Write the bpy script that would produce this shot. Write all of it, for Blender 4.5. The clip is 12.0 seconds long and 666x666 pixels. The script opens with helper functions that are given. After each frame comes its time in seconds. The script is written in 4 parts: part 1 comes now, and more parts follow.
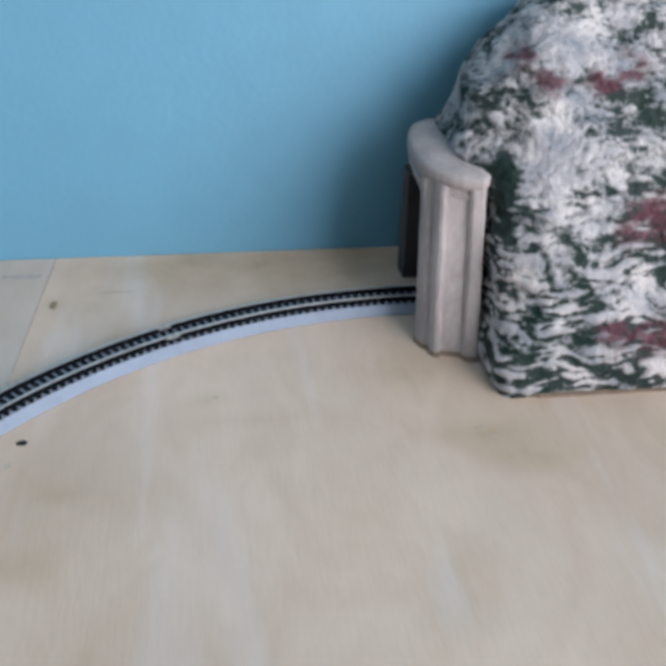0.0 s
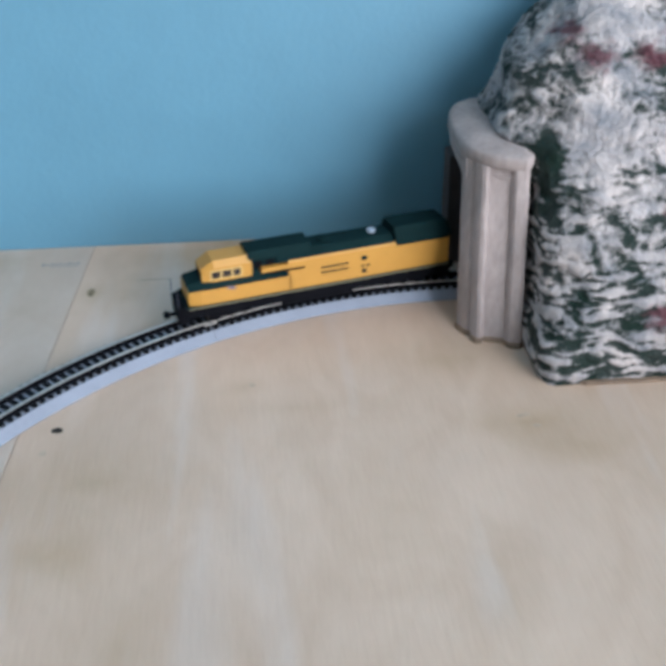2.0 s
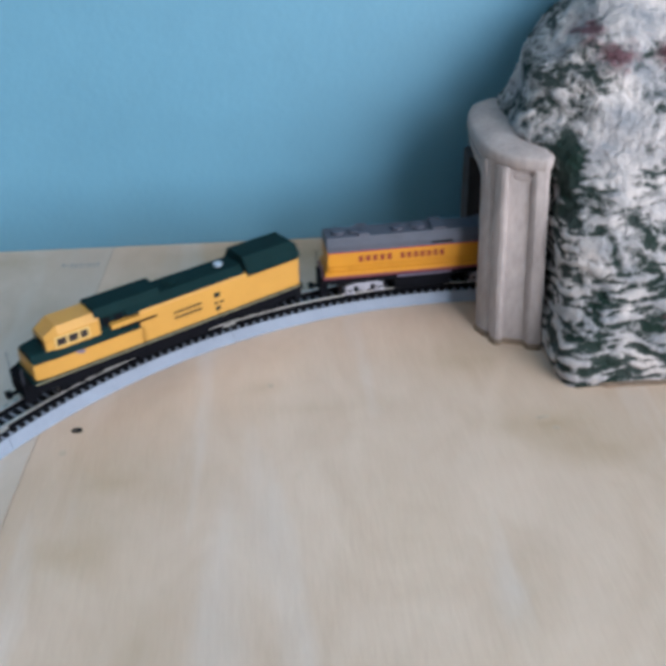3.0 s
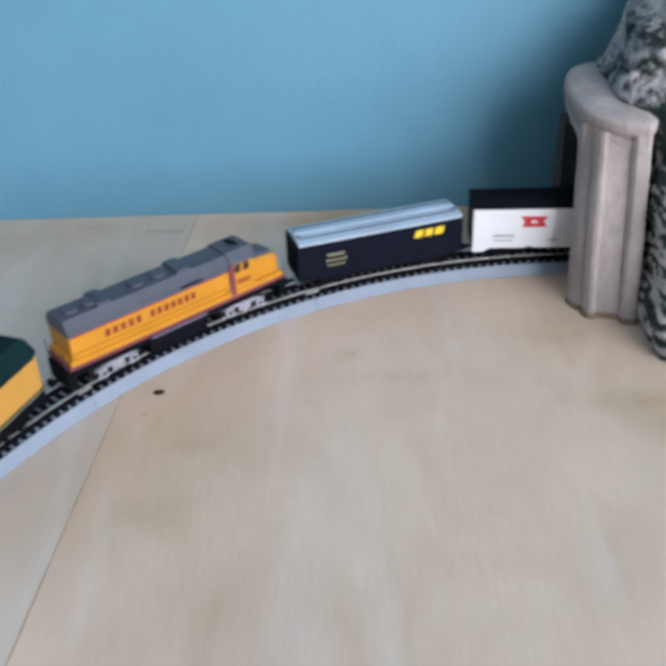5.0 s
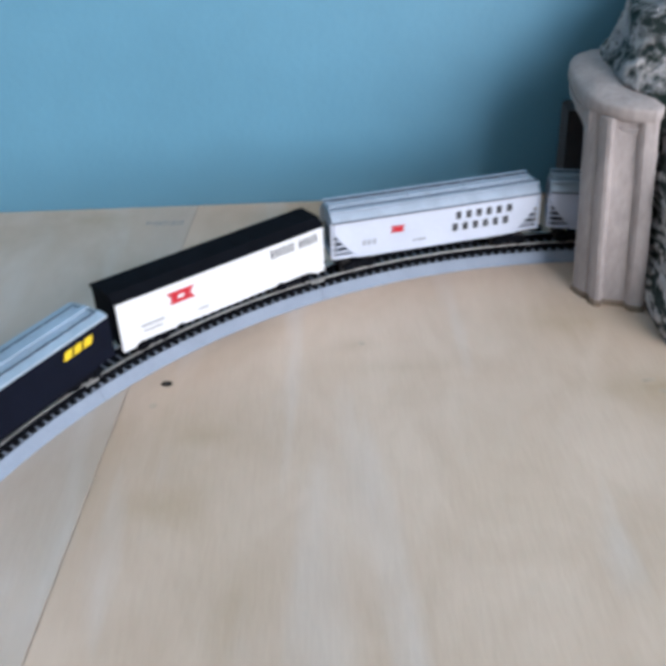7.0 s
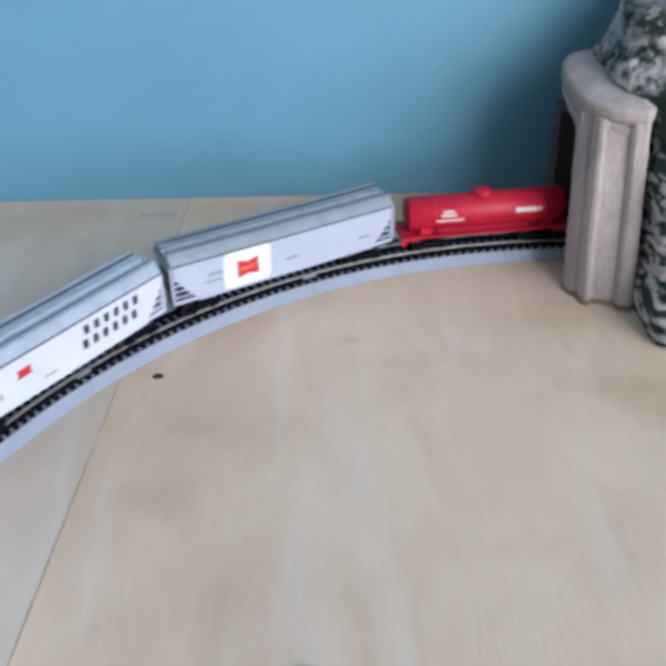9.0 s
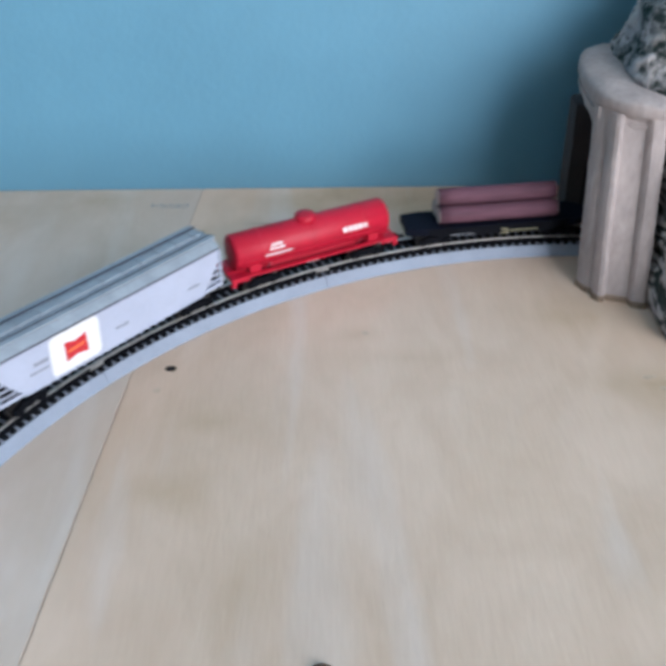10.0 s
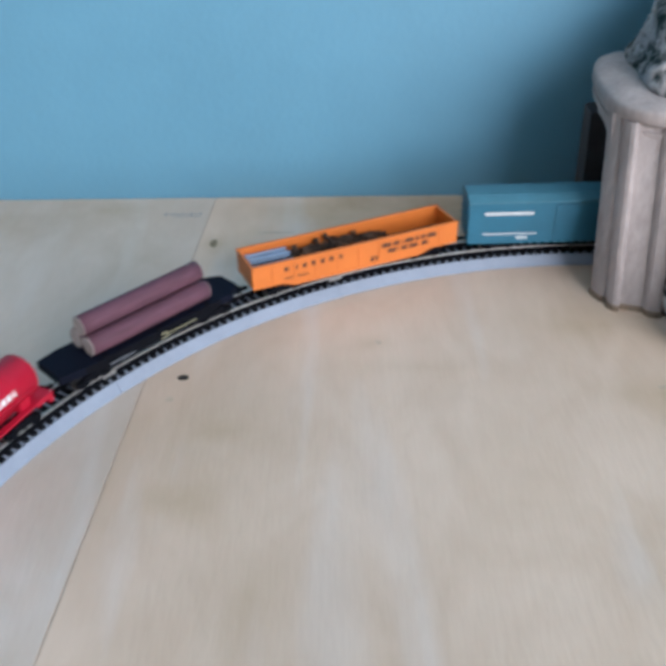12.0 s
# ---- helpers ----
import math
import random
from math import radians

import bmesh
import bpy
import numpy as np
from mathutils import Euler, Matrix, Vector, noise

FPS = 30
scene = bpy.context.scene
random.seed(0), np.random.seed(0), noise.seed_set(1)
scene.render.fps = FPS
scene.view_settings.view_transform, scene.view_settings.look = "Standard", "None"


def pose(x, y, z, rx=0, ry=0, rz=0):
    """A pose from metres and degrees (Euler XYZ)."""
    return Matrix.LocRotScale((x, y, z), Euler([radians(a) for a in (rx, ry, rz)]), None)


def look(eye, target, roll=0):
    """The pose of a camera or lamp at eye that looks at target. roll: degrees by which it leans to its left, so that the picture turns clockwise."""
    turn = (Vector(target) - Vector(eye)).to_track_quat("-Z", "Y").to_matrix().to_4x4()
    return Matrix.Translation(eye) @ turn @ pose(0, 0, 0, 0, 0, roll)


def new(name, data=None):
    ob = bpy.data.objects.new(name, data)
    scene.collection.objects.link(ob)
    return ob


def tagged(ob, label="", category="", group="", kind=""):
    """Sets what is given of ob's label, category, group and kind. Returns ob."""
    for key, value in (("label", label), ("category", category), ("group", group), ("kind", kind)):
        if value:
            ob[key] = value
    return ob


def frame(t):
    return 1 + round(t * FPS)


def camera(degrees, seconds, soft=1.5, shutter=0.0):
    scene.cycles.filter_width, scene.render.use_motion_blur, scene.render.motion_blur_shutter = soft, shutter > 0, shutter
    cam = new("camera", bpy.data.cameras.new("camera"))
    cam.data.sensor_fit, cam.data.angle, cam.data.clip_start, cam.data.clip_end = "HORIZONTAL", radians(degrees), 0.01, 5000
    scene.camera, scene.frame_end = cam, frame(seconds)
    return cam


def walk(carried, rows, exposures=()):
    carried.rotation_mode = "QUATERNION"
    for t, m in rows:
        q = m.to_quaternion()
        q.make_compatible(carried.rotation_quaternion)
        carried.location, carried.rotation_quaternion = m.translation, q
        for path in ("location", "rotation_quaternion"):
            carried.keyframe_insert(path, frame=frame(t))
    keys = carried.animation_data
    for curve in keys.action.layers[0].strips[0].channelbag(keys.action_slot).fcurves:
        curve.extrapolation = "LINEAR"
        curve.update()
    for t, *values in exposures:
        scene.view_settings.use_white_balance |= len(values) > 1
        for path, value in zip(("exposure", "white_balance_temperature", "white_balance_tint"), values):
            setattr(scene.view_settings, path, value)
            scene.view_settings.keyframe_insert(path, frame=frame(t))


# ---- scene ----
# a model railway on a plywood table against a blue wall, N scale (1:160)
cam = camera(40.960, 12.0, soft=4.8, shutter=0.45)
walk(cam, [
    (0.0, pose(-0.0365, -0.0263, 0.2236, 58.564, -1.581, -7.855)),
    (0.5, pose(-0.0325, -0.0237, 0.2201, 58.692, -0.629, -6.973)),
    (1.0, pose(-0.0327, -0.0252, 0.2209, 58.646, -0.505, -6.747)),
    (1.5, pose(-0.0321, -0.0214, 0.2186, 58.556, 0.133, -5.691)),
    (2.0, pose(-0.0314, -0.0202, 0.2175, 57.903, 0.234, -5.351)),
    (2.5, pose(-0.0314, -0.0198, 0.2178, 57.916, 0.576, -4.683)),
    (4.5, pose(-0.0354, -0.0204, 0.2110, 57.932, 0.386, -3.082)),
    (5.0, pose(-0.0355, -0.0161, 0.2067, 57.124, 2.107, 0.542)),
    (5.5, pose(-0.0465, -0.0122, 0.2086, 56.341, 0.570, -1.427)),
    (6.0, pose(-0.0444, -0.0111, 0.2050, 56.730, 1.761, -1.750)),
    (6.5, pose(-0.0449, -0.0152, 0.2036, 56.931, 2.221, -1.091)),
    (8.5, pose(-0.0470, -0.0154, 0.2068, 55.647, 1.107, -0.127)),
    (9.0, pose(-0.0458, -0.0165, 0.2063, 56.230, 0.941, -0.693)),
    (9.5, pose(-0.0467, -0.0152, 0.2070, 55.763, 0.860, -0.180)),
    (10.0, pose(-0.0492, -0.0147, 0.2076, 55.533, 0.588, -0.105)),
    (10.5, pose(-0.0473, -0.0153, 0.2080, 55.628, 1.027, 0.255)),
    (11.0, pose(-0.0486, -0.0151, 0.2088, 55.995, 0.784, 0.081)),
    (11.5, pose(-0.0483, -0.0148, 0.2095, 56.061, 0.854, 0.453)),
    (12.0, pose(-0.0492, -0.0136, 0.2071, 56.097, 0.994, 0.614)),
], exposures=[(0.0, 0.11), (2.5, 0.13), (5.0, 0.15), (6.5, 0.11), (9.0, 0.14), (12.0, 0.18)])

# ---- light ----
world = bpy.data.worlds.new("sky")
scene.world = world
world.use_nodes = True
sky = world.node_tree.nodes.new("ShaderNodeTexSky")
sky.sky_type, sky.sun_disc = "NISHITA", False
sky.sun_elevation, sky.sun_rotation = radians(40), radians(150)
world.node_tree.links.new(sky.outputs[0], world.node_tree.nodes["Background"].inputs[0])
world.node_tree.nodes["Background"].inputs[1].default_value = 0.1

WIN = dict(x0=0.56, x1=3.10, z0=0.0, z1=1.80, y=-1.60)  # the tall window behind and to the right of the camera


def window_light(name, watts, colour):
    lamp = bpy.data.lights.new(name, "AREA")
    lamp.shape, lamp.size, lamp.size_y = "RECTANGLE", WIN["x1"] - WIN["x0"], WIN["z1"] - WIN["z0"]
    lamp.energy, lamp.color = watts, colour
    ob = new(name, lamp)
    x, z = (WIN["x0"] + WIN["x1"]) / 2, (WIN["z0"] + WIN["z1"]) / 2
    ob.matrix_world = look((x, WIN["y"] - 0.02, z), (x, 1.0, z))
    return ob


window_light("window_daylight", 113.0, (0.94, 0.97, 1.05))


# ---- materials ----
def material(name, base, rough=0.5, metal=0.0, vary=0.12, scale=60.0, bump=0.0, bump_scale=400.0, spec=0.5, stretch=(1, 1, 1), second=None):
    """A surface with variation at two scales and fine relief; scale in waves per metre."""
    m = bpy.data.materials.new(name)
    m.use_nodes = True
    n, l = m.node_tree.nodes, m.node_tree.links
    b = n["Principled BSDF"]
    b.inputs["Roughness"].default_value, b.inputs["Metallic"].default_value = rough, metal
    b.inputs["Specular IOR Level"].default_value = spec
    co = n.new("ShaderNodeTexCoord")
    mp = n.new("ShaderNodeMapping")
    mp.inputs["Scale"].default_value = stretch
    l.new(co.outputs["Object"], mp.inputs[0])
    big, fine = n.new("ShaderNodeTexNoise"), n.new("ShaderNodeTexNoise")
    big.inputs["Scale"].default_value, fine.inputs["Scale"].default_value = scale, scale * 7
    big.inputs["Detail"].default_value, fine.inputs["Detail"].default_value = 3, 4
    l.new(mp.outputs[0], big.inputs[0])
    l.new(mp.outputs[0], fine.inputs[0])
    mix = n.new("ShaderNodeMix")
    mix.data_type = "FLOAT"
    mix.inputs[0].default_value = 0.4
    l.new(big.outputs[0], mix.inputs[2])
    l.new(fine.outputs[0], mix.inputs[3])
    ramp = n.new("ShaderNodeValToRGB")
    other = second or tuple(min(1, c * (1 + vary)) for c in base)
    ramp.color_ramp.elements[0].position, ramp.color_ramp.elements[1].position = 0.35, 0.65
    ramp.color_ramp.elements[0].color = (*[c * (1 - vary) for c in base], 1)
    ramp.color_ramp.elements[1].color = (*other, 1)
    l.new(mix.outputs[0], ramp.inputs[0])
    l.new(ramp.outputs[0], b.inputs["Base Color"])
    if bump:
        bn = n.new("ShaderNodeBump")
        bt = n.new("ShaderNodeTexNoise")
        bt.inputs["Scale"].default_value, bt.inputs["Detail"].default_value = bump_scale, 5
        l.new(mp.outputs[0], bt.inputs[0])
        bn.inputs["Strength"].default_value, bn.inputs["Distance"].default_value = 1.0, bump
        l.new(bt.outputs[0], bn.inputs["Height"])
        l.new(bn.outputs[0], b.inputs["Normal"])
    return m


def plywood(name, light, dark, streak, stains_and_shade=()):
    """Pale sanded plywood: broad cloudy figure along the grain, fine pores, greyish staining and painted shade."""
    m = bpy.data.materials.new(name)
    m.use_nodes = True
    n, l = m.node_tree.nodes, m.node_tree.links
    b = n["Principled BSDF"]
    b.inputs["Roughness"].default_value = 0.42
    b.inputs["Specular IOR Level"].default_value = 0.45
    co = n.new("ShaderNodeTexCoord")

    def layer(sc, x, y, detail, distortion=0.0):
        mp = n.new("ShaderNodeMapping")
        mp.inputs["Scale"].default_value = (x, y, 1)
        l.new(co.outputs["Object"], mp.inputs[0])
        t = n.new("ShaderNodeTexNoise")
        t.inputs["Scale"].default_value, t.inputs["Detail"].default_value, t.inputs["Distortion"].default_value = sc, detail, distortion
        l.new(mp.outputs[0], t.inputs[0])
        return t.outputs[0]

    def ramp(fac, a, ca, c, cc):
        r = n.new("ShaderNodeValToRGB")
        r.color_ramp.elements[0].position, r.color_ramp.elements[1].position = a, c
        r.color_ramp.elements[0].color, r.color_ramp.elements[1].color = (*ca, 1), (*cc, 1)
        l.new(fac, r.inputs[0])
        return r.outputs[0]

    def mix(kind, fac, a, c):
        x = n.new("ShaderNodeMix")
        x.data_type, x.blend_type = "RGBA", kind
        if isinstance(fac, float):
            x.inputs[0].default_value = fac
        else:
            l.new(fac, x.inputs[0])
        l.new(a, x.inputs[6])
        l.new(c, x.inputs[7])
        return x.outputs[2]

    cloud = ramp(layer(8, 1.0, 0.8, 4, 0.6), 0.36, dark, 0.62, light)
    figure = ramp(layer(24, 1.2, 0.6, 4, 1.4), 0.35, (0.92, 0.90, 0.87), 0.62, (1, 1, 1))
    pores = ramp(layer(160, 1.6, 0.5, 3), 0.3, (0.97, 0.965, 0.955), 0.6, (1, 1, 1))
    white = ramp(layer(14, 2.2, 0.30, 3, 0.4), 0.55, (0, 0, 0), 0.72, (0.6, 0.6, 0.6))
    plain = n.new("ShaderNodeRGB")
    plain.outputs[0].default_value = (*streak, 1)
    col = mix("MULTIPLY", 1.0, mix("MULTIPLY", 1.0, cloud, figure), pores)
    col = mix("MIX", white, col, plain.outputs[0])
    brown = n.new("ShaderNodeRGB")
    brown.outputs[0].default_value = (0.68, 0.645, 0.51, 1)
    ragged = layer(55, 1.0, 1.0, 4)
    for x, y, rx, ry, k in stains_and_shade:
        mp = n.new("ShaderNodeMapping")
        mp.inputs["Location"].default_value = (-x / rx, -y / ry, 0)
        mp.inputs["Scale"].default_value = (1 / rx, 1 / ry, 1)
        l.new(co.outputs["Object"], mp.inputs[0])
        g = n.new("ShaderNodeTexGradient")
        g.gradient_type = "QUADRATIC_SPHERE"
        l.new(mp.outputs[0], g.inputs[0])
        f = n.new("ShaderNodeMath")
        f.operation = "MULTIPLY"
        l.new(g.outputs["Fac"], f.inputs[0])
        l.new(ragged, f.inputs[1])
        f2 = n.new("ShaderNodeMath")
        f2.operation, f2.use_clamp = "MULTIPLY", True
        l.new(f.outputs[0], f2.inputs[0])
        f2.inputs[1].default_value = k * 0.95
        col = mix("MULTIPLY", f2.outputs[0], col, brown.outputs[0])
    l.new(col, b.inputs["Base Color"])
    bn = n.new("ShaderNodeBump")
    bn.inputs["Distance"].default_value = 0.00012
    l.new(layer(300, 2.0, 0.3, 3), bn.inputs["Height"])
    l.new(bn.outputs[0], b.inputs["Normal"])
    return m


def rock_material(name):
    """Dark green plaster rock, dry-brushed white on its raised parts, with a few maroon blotches."""
    m = bpy.data.materials.new(name)
    m.use_nodes = True
    n, l = m.node_tree.nodes, m.node_tree.links
    b = n["Principled BSDF"]
    b.inputs["Roughness"].default_value = 0.7
    b.inputs["Specular IOR Level"].default_value = 0.2
    at = n.new("ShaderNodeAttribute")
    at.attribute_name = "paint"
    sep = n.new("ShaderNodeSeparateColor")
    l.new(at.outputs["Color"], sep.inputs[0])
    co = n.new("ShaderNodeTexCoord")
    fine = n.new("ShaderNodeTexNoise")
    fine.inputs["Scale"].default_value, fine.inputs["Detail"].default_value = 330, 5
    l.new(co.outputs["Object"], fine.inputs[0])
    wide = n.new("ShaderNodeTexNoise")
    wide.inputs["Scale"].default_value, wide.inputs["Detail"].default_value = 60, 3
    l.new(co.outputs["Object"], wide.inputs[0])

    def calc(op, a, c):
        k = n.new("ShaderNodeMath")
        k.operation = op
        for i, v in enumerate((a, c)):
            if isinstance(v, float):
                k.inputs[i].default_value = v
            else:
                l.new(v, k.inputs[i])
        return k.outputs[0]

    def ramp(fac, a, ca, c, cc):
        r = n.new("ShaderNodeValToRGB")
        r.color_ramp.elements[0].position, r.color_ramp.elements[1].position = a, c
        r.color_ramp.elements[0].color, r.color_ramp.elements[1].color = (*ca, 1), (*cc, 1)
        l.new(fac, r.inputs[0])
        return r.outputs[0]

    def mix(fac, a, c):
        x = n.new("ShaderNodeMix")
        x.data_type = "RGBA"
        l.new(fac, x.inputs[0])
        l.new(a, x.inputs[6])
        l.new(c, x.inputs[7])
        return x.outputs[2]

    mid = n.new("ShaderNodeTexNoise")
    mid.inputs["Scale"].default_value, mid.inputs["Detail"].default_value, mid.inputs["Roughness"].default_value = 110, 6, 0.7
    l.new(co.outputs["Object"], mid.inputs[0])
    jitter = calc("ADD", calc("MULTIPLY", calc("SUBTRACT", fine.outputs[0], 0.5), 0.8), calc("MULTIPLY", calc("SUBTRACT", mid.outputs[0], 0.5), 0.9))
    snow = ramp(calc("ADD", sep.outputs[0], jitter), 0.32, (0, 0, 0), 0.67, (1, 1, 1))
    red = ramp(calc("ADD", sep.outputs[1], jitter), 0.26, (0, 0, 0), 0.78, (0.88, 0.88, 0.88))
    green = ramp(wide.outputs[0], 0.35, (0.006, 0.020, 0.015), 0.65, (0.040, 0.052, 0.050))
    white = ramp(calc("ADD", calc("MULTIPLY", wide.outputs[0], 0.6), calc("MULTIPLY", mid.outputs[0], 0.4)), 0.38, (0.22, 0.23, 0.255), 0.62, (0.55, 0.50, 0.49))
    maroon = ramp(fine.outputs[0], 0.3, (0.055, 0.013, 0.020), 0.7, (0.125, 0.045, 0.060))
    col = mix(red, mix(snow, green, white), maroon)
    l.new(col, b.inputs["Base Color"])
    bn = n.new("ShaderNodeBump")
    bn.inputs["Distance"].default_value = 0.0018
    l.new(calc("ADD", fine.outputs[0], mid.outputs[0]), bn.inputs["Height"])
    l.new(bn.outputs[0], b.inputs["Normal"])
    return m


M = {}
M["wall"] = material("blue_wall_paint", (0.123, 0.304, 0.427), 0.5, vary=0.05, scale=5, bump=0.0002, bump_scale=260)
M["room"] = material("room_plaster", (0.72, 0.70, 0.67), 0.8, vary=0.04, scale=4, bump=0.0004, bump_scale=120)
M["ceiling"] = material("ceiling_paint", (0.80, 0.79, 0.77), 0.85, vary=0.03, scale=4, bump=0.0003, bump_scale=120)
M["floor"] = material("floor_carpet", (0.30, 0.27, 0.24), 0.9, vary=0.2, scale=20, bump=0.001, bump_scale=300)
# spot at (0.050, 0.300) paints shade by the portal; wide spots darken the back
M["ply"] = plywood("plywood_warm", (0.705, 0.545, 0.435), (0.585, 0.445, 0.345), (0.71, 0.65, 0.63), [
    (0.071, 0.252, 0.045, 0.018, 1.3), (0.085, 0.236, 0.050, 0.020, 0.9), (-0.008, 0.411, 0.022, 0.020, 0.8), (0.032, 0.398, 0.030, 0.022, 1.0), (-0.095, 0.232, 0.045, 0.030, 0.9),
    (-0.105, 0.197, 0.040, 0.030, 1.0), (-0.060, 0.400, 0.070, 0.040, 0.8), (-0.100, 0.368, 0.030, 0.040, 0.9), (-0.040, 0.287, 0.014, 0.010, 0.9), (-0.020, 0.270, 0.050, 0.012, 0.6),
    (-0.115, 0.374, 0.014, 0.016, 1.6), (0.010, 0.200, 0.030, 0.060, 0.4), (-0.080, 0.160, 0.030, 0.050, 0.5), (0.040, 0.165, 0.020, 0.060, 0.4), (-0.050, 0.420, 0.120, 0.060, 1.3), (0.040, 0.420, 0.090, 0.060, 1.3), (0.000, 0.400, 0.160, 0.070, 0.9), (0.050, 0.300, 0.060, 0.030, 1.0)])
# the spots darken the board towards the back wall
M["ply_pale"] = plywood("plywood_pale", (0.62, 0.52, 0.45), (0.55, 0.46, 0.39), (0.65, 0.60, 0.57), [(-0.170, 0.415, 0.090, 0.070, 1.2), (-0.240, 0.400, 0.100, 0.080, 1.0), (-0.150, 0.360, 0.050, 0.050, 0.7)])
M["edge"] = material("plywood_edge", (0.36, 0.27, 0.18), 0.7, vary=0.25, scale=200)
M["seam"] = material("seam_brown", (0.47, 0.365, 0.29), 0.8, vary=0.2, scale=100)
M["foam"] = material("grey_foam", (0.24, 0.28, 0.355), 0.75, vary=0.07, scale=90, bump=0.0002, bump_scale=1500)
M["tie"] = material("black_tie_plastic", (0.006, 0.007, 0.010), 0.75, vary=0.2, scale=300, spec=0.1)
M["rail"] = material("nickel_rail", (0.62, 0.61, 0.60), 0.42, 0.8, vary=0.15, scale=200)
M["knot"] = material("wood_knot", (0.21, 0.16, 0.095), 0.6, vary=0.3, scale=300)
M["grain"] = material("wood_grain_mark", (0.49, 0.39, 0.30), 0.6, vary=0.2, scale=300)
M["hole"] = material("hole_dark", (0.012, 0.010, 0.009), 0.9, vary=0.3, scale=300)
M["ink"] = material("faded_stamp_ink", (0.33, 0.31, 0.30), 0.7, vary=0.1, scale=500)
M["chip"] = material("brown_chip", (0.10, 0.05, 0.03), 0.7, vary=0.3, scale=300)
M["rock"] = rock_material("painted_rock")
M["plaster"] = material("grey_plaster", (0.345, 0.295, 0.285), 0.75, vary=0.2, scale=60, bump=0.0007, bump_scale=260, stretch=(1, 1, 0.35))
M["brown"] = material("bare_plaster_edge", (0.20, 0.145, 0.105), 0.85, vary=0.3, scale=150, bump=0.0006, bump_scale=500)
# darkened copy of the plaster that carries the shade inside the portal
M["shade"] = material("shaded_plaster", (0.050, 0.043, 0.046), 0.8, vary=0.2, scale=80)
M["dark"] = material("tunnel_darkness", (0.012, 0.011, 0.012), 0.9, vary=0.2, scale=80)
M["black"] = material("black_plastic", (0.005, 0.0055, 0.008), 0.75, vary=0.2, scale=200, spec=0.05)
M["navy"] = material("black_blue_paint", (0.005, 0.0065, 0.014), 0.6, vary=0.15, scale=120, spec=0.06)
M["yellow"] = material("yellow_paint", (0.52, 0.265, 0.050), 0.45, vary=0.05, scale=80)
M["green"] = material("dark_green_paint", (0.0045, 0.020, 0.022), 0.75, vary=0.15, scale=80, spec=0.08)
M["gold"] = material("armour_yellow_paint", (0.54, 0.225, 0.012), 0.45, vary=0.06, scale=80)
M["grey_roof"] = material("harbour_grey_paint", (0.060, 0.066, 0.092), 0.55, vary=0.15, scale=120)
M["maroon"] = material("dark_red_paint", (0.17, 0.035, 0.05), 0.45, vary=0.15, scale=120)
M["letter_red"] = material("red_lettering", (0.22, 0.03, 0.012), 0.45, vary=0.1, scale=400)
M["silver"] = material("silver_truck_paint", (0.37, 0.37, 0.43), 0.35, 0.25, vary=0.15, scale=300)
M["steel"] = material("bright_roof_metal", (0.42, 0.50, 0.60), 0.36, 0.3, vary=0.14, scale=90, stretch=(0.3, 1, 1))
M["white"] = material("white_paint", (0.70, 0.70, 0.73), 0.4, vary=0.03, scale=80)
M["hopper"] = material("light_grey_paint", (0.375, 0.41, 0.52), 0.42, vary=0.05, scale=80)
M["hopper_roof"] = material("grey_roof_paint", (0.25, 0.295, 0.345), 0.5, vary=0.15, scale=90)
M["white_hopper_roof"] = material("pale_grey_roof_paint", (0.36, 0.42, 0.51), 0.5, vary=0.12, scale=90)
M["hopper_white"] = material("off_white_paint", (0.53, 0.565, 0.67), 0.42, vary=0.04, scale=80)
M["red"] = material("bright_red_plastic", (0.43, 0.008, 0.030), 0.45, vary=0.1, scale=80, spec=0.3)
M["log"] = material("maroon_pipe", (0.105, 0.040, 0.062), 0.8, vary=0.3, scale=60, stretch=(0.2, 2, 2))
M["log_end"] = material("pale_pipe_end", (0.36, 0.30, 0.28), 0.7, vary=0.15, scale=300)
M["orange"] = material("orange_plastic", (0.60, 0.155, 0.024), 0.5, vary=0.06, scale=80)
M["orange_ink_shade"] = material("brown_lettering_and_shade", (0.10, 0.030, 0.010), 0.5, vary=0.1, scale=300)
M["teal"] = material("teal_paint", (0.018, 0.125, 0.20), 0.42, vary=0.08, scale=80)
M["teal_roof"] = material("pale_teal_roof", (0.05, 0.165, 0.225), 0.5, vary=0.1, scale=80)
M["decal_yellow"] = material("yellow_decal", (0.80, 0.55, 0.02), 0.4, vary=0.05, scale=300)
M["decal_yellow_pale"] = material("cream_paint", (0.62, 0.42, 0.16), 0.45, vary=0.05, scale=300)
M["decal_red"] = material("red_decal", (0.48, 0.014, 0.028), 0.4, vary=0.08, scale=300)
M["decal_orange"] = material("orange_decal", (0.75, 0.16, 0.06), 0.4, vary=0.1, scale=300)
M["decal_white"] = material("white_decal", (0.68, 0.68, 0.69), 0.4, vary=0.04, scale=300)
M["decal_black"] = material("black_lettering", (0.025, 0.026, 0.03), 0.5, vary=0.1, scale=300)
M["decal_grey"] = material("grey_lettering", (0.19, 0.20, 0.23), 0.5, vary=0.1, scale=300)
M["decal_purple"] = material("purple_grey_decal", (0.16, 0.14, 0.20), 0.5, vary=0.1, scale=300)
M["decal_tan"] = material("tan_lettering", (0.27, 0.25, 0.16), 0.5, vary=0.1, scale=300)
M["glass"] = material("dark_window_plastic", (0.02, 0.014, 0.014), 0.15, vary=0.2, scale=200)
M["scrap"] = material("dark_scrap", (0.014, 0.011, 0.012), 0.7, vary=0.5, scale=150, spec=0.2, second=(0.10, 0.055, 0.035))
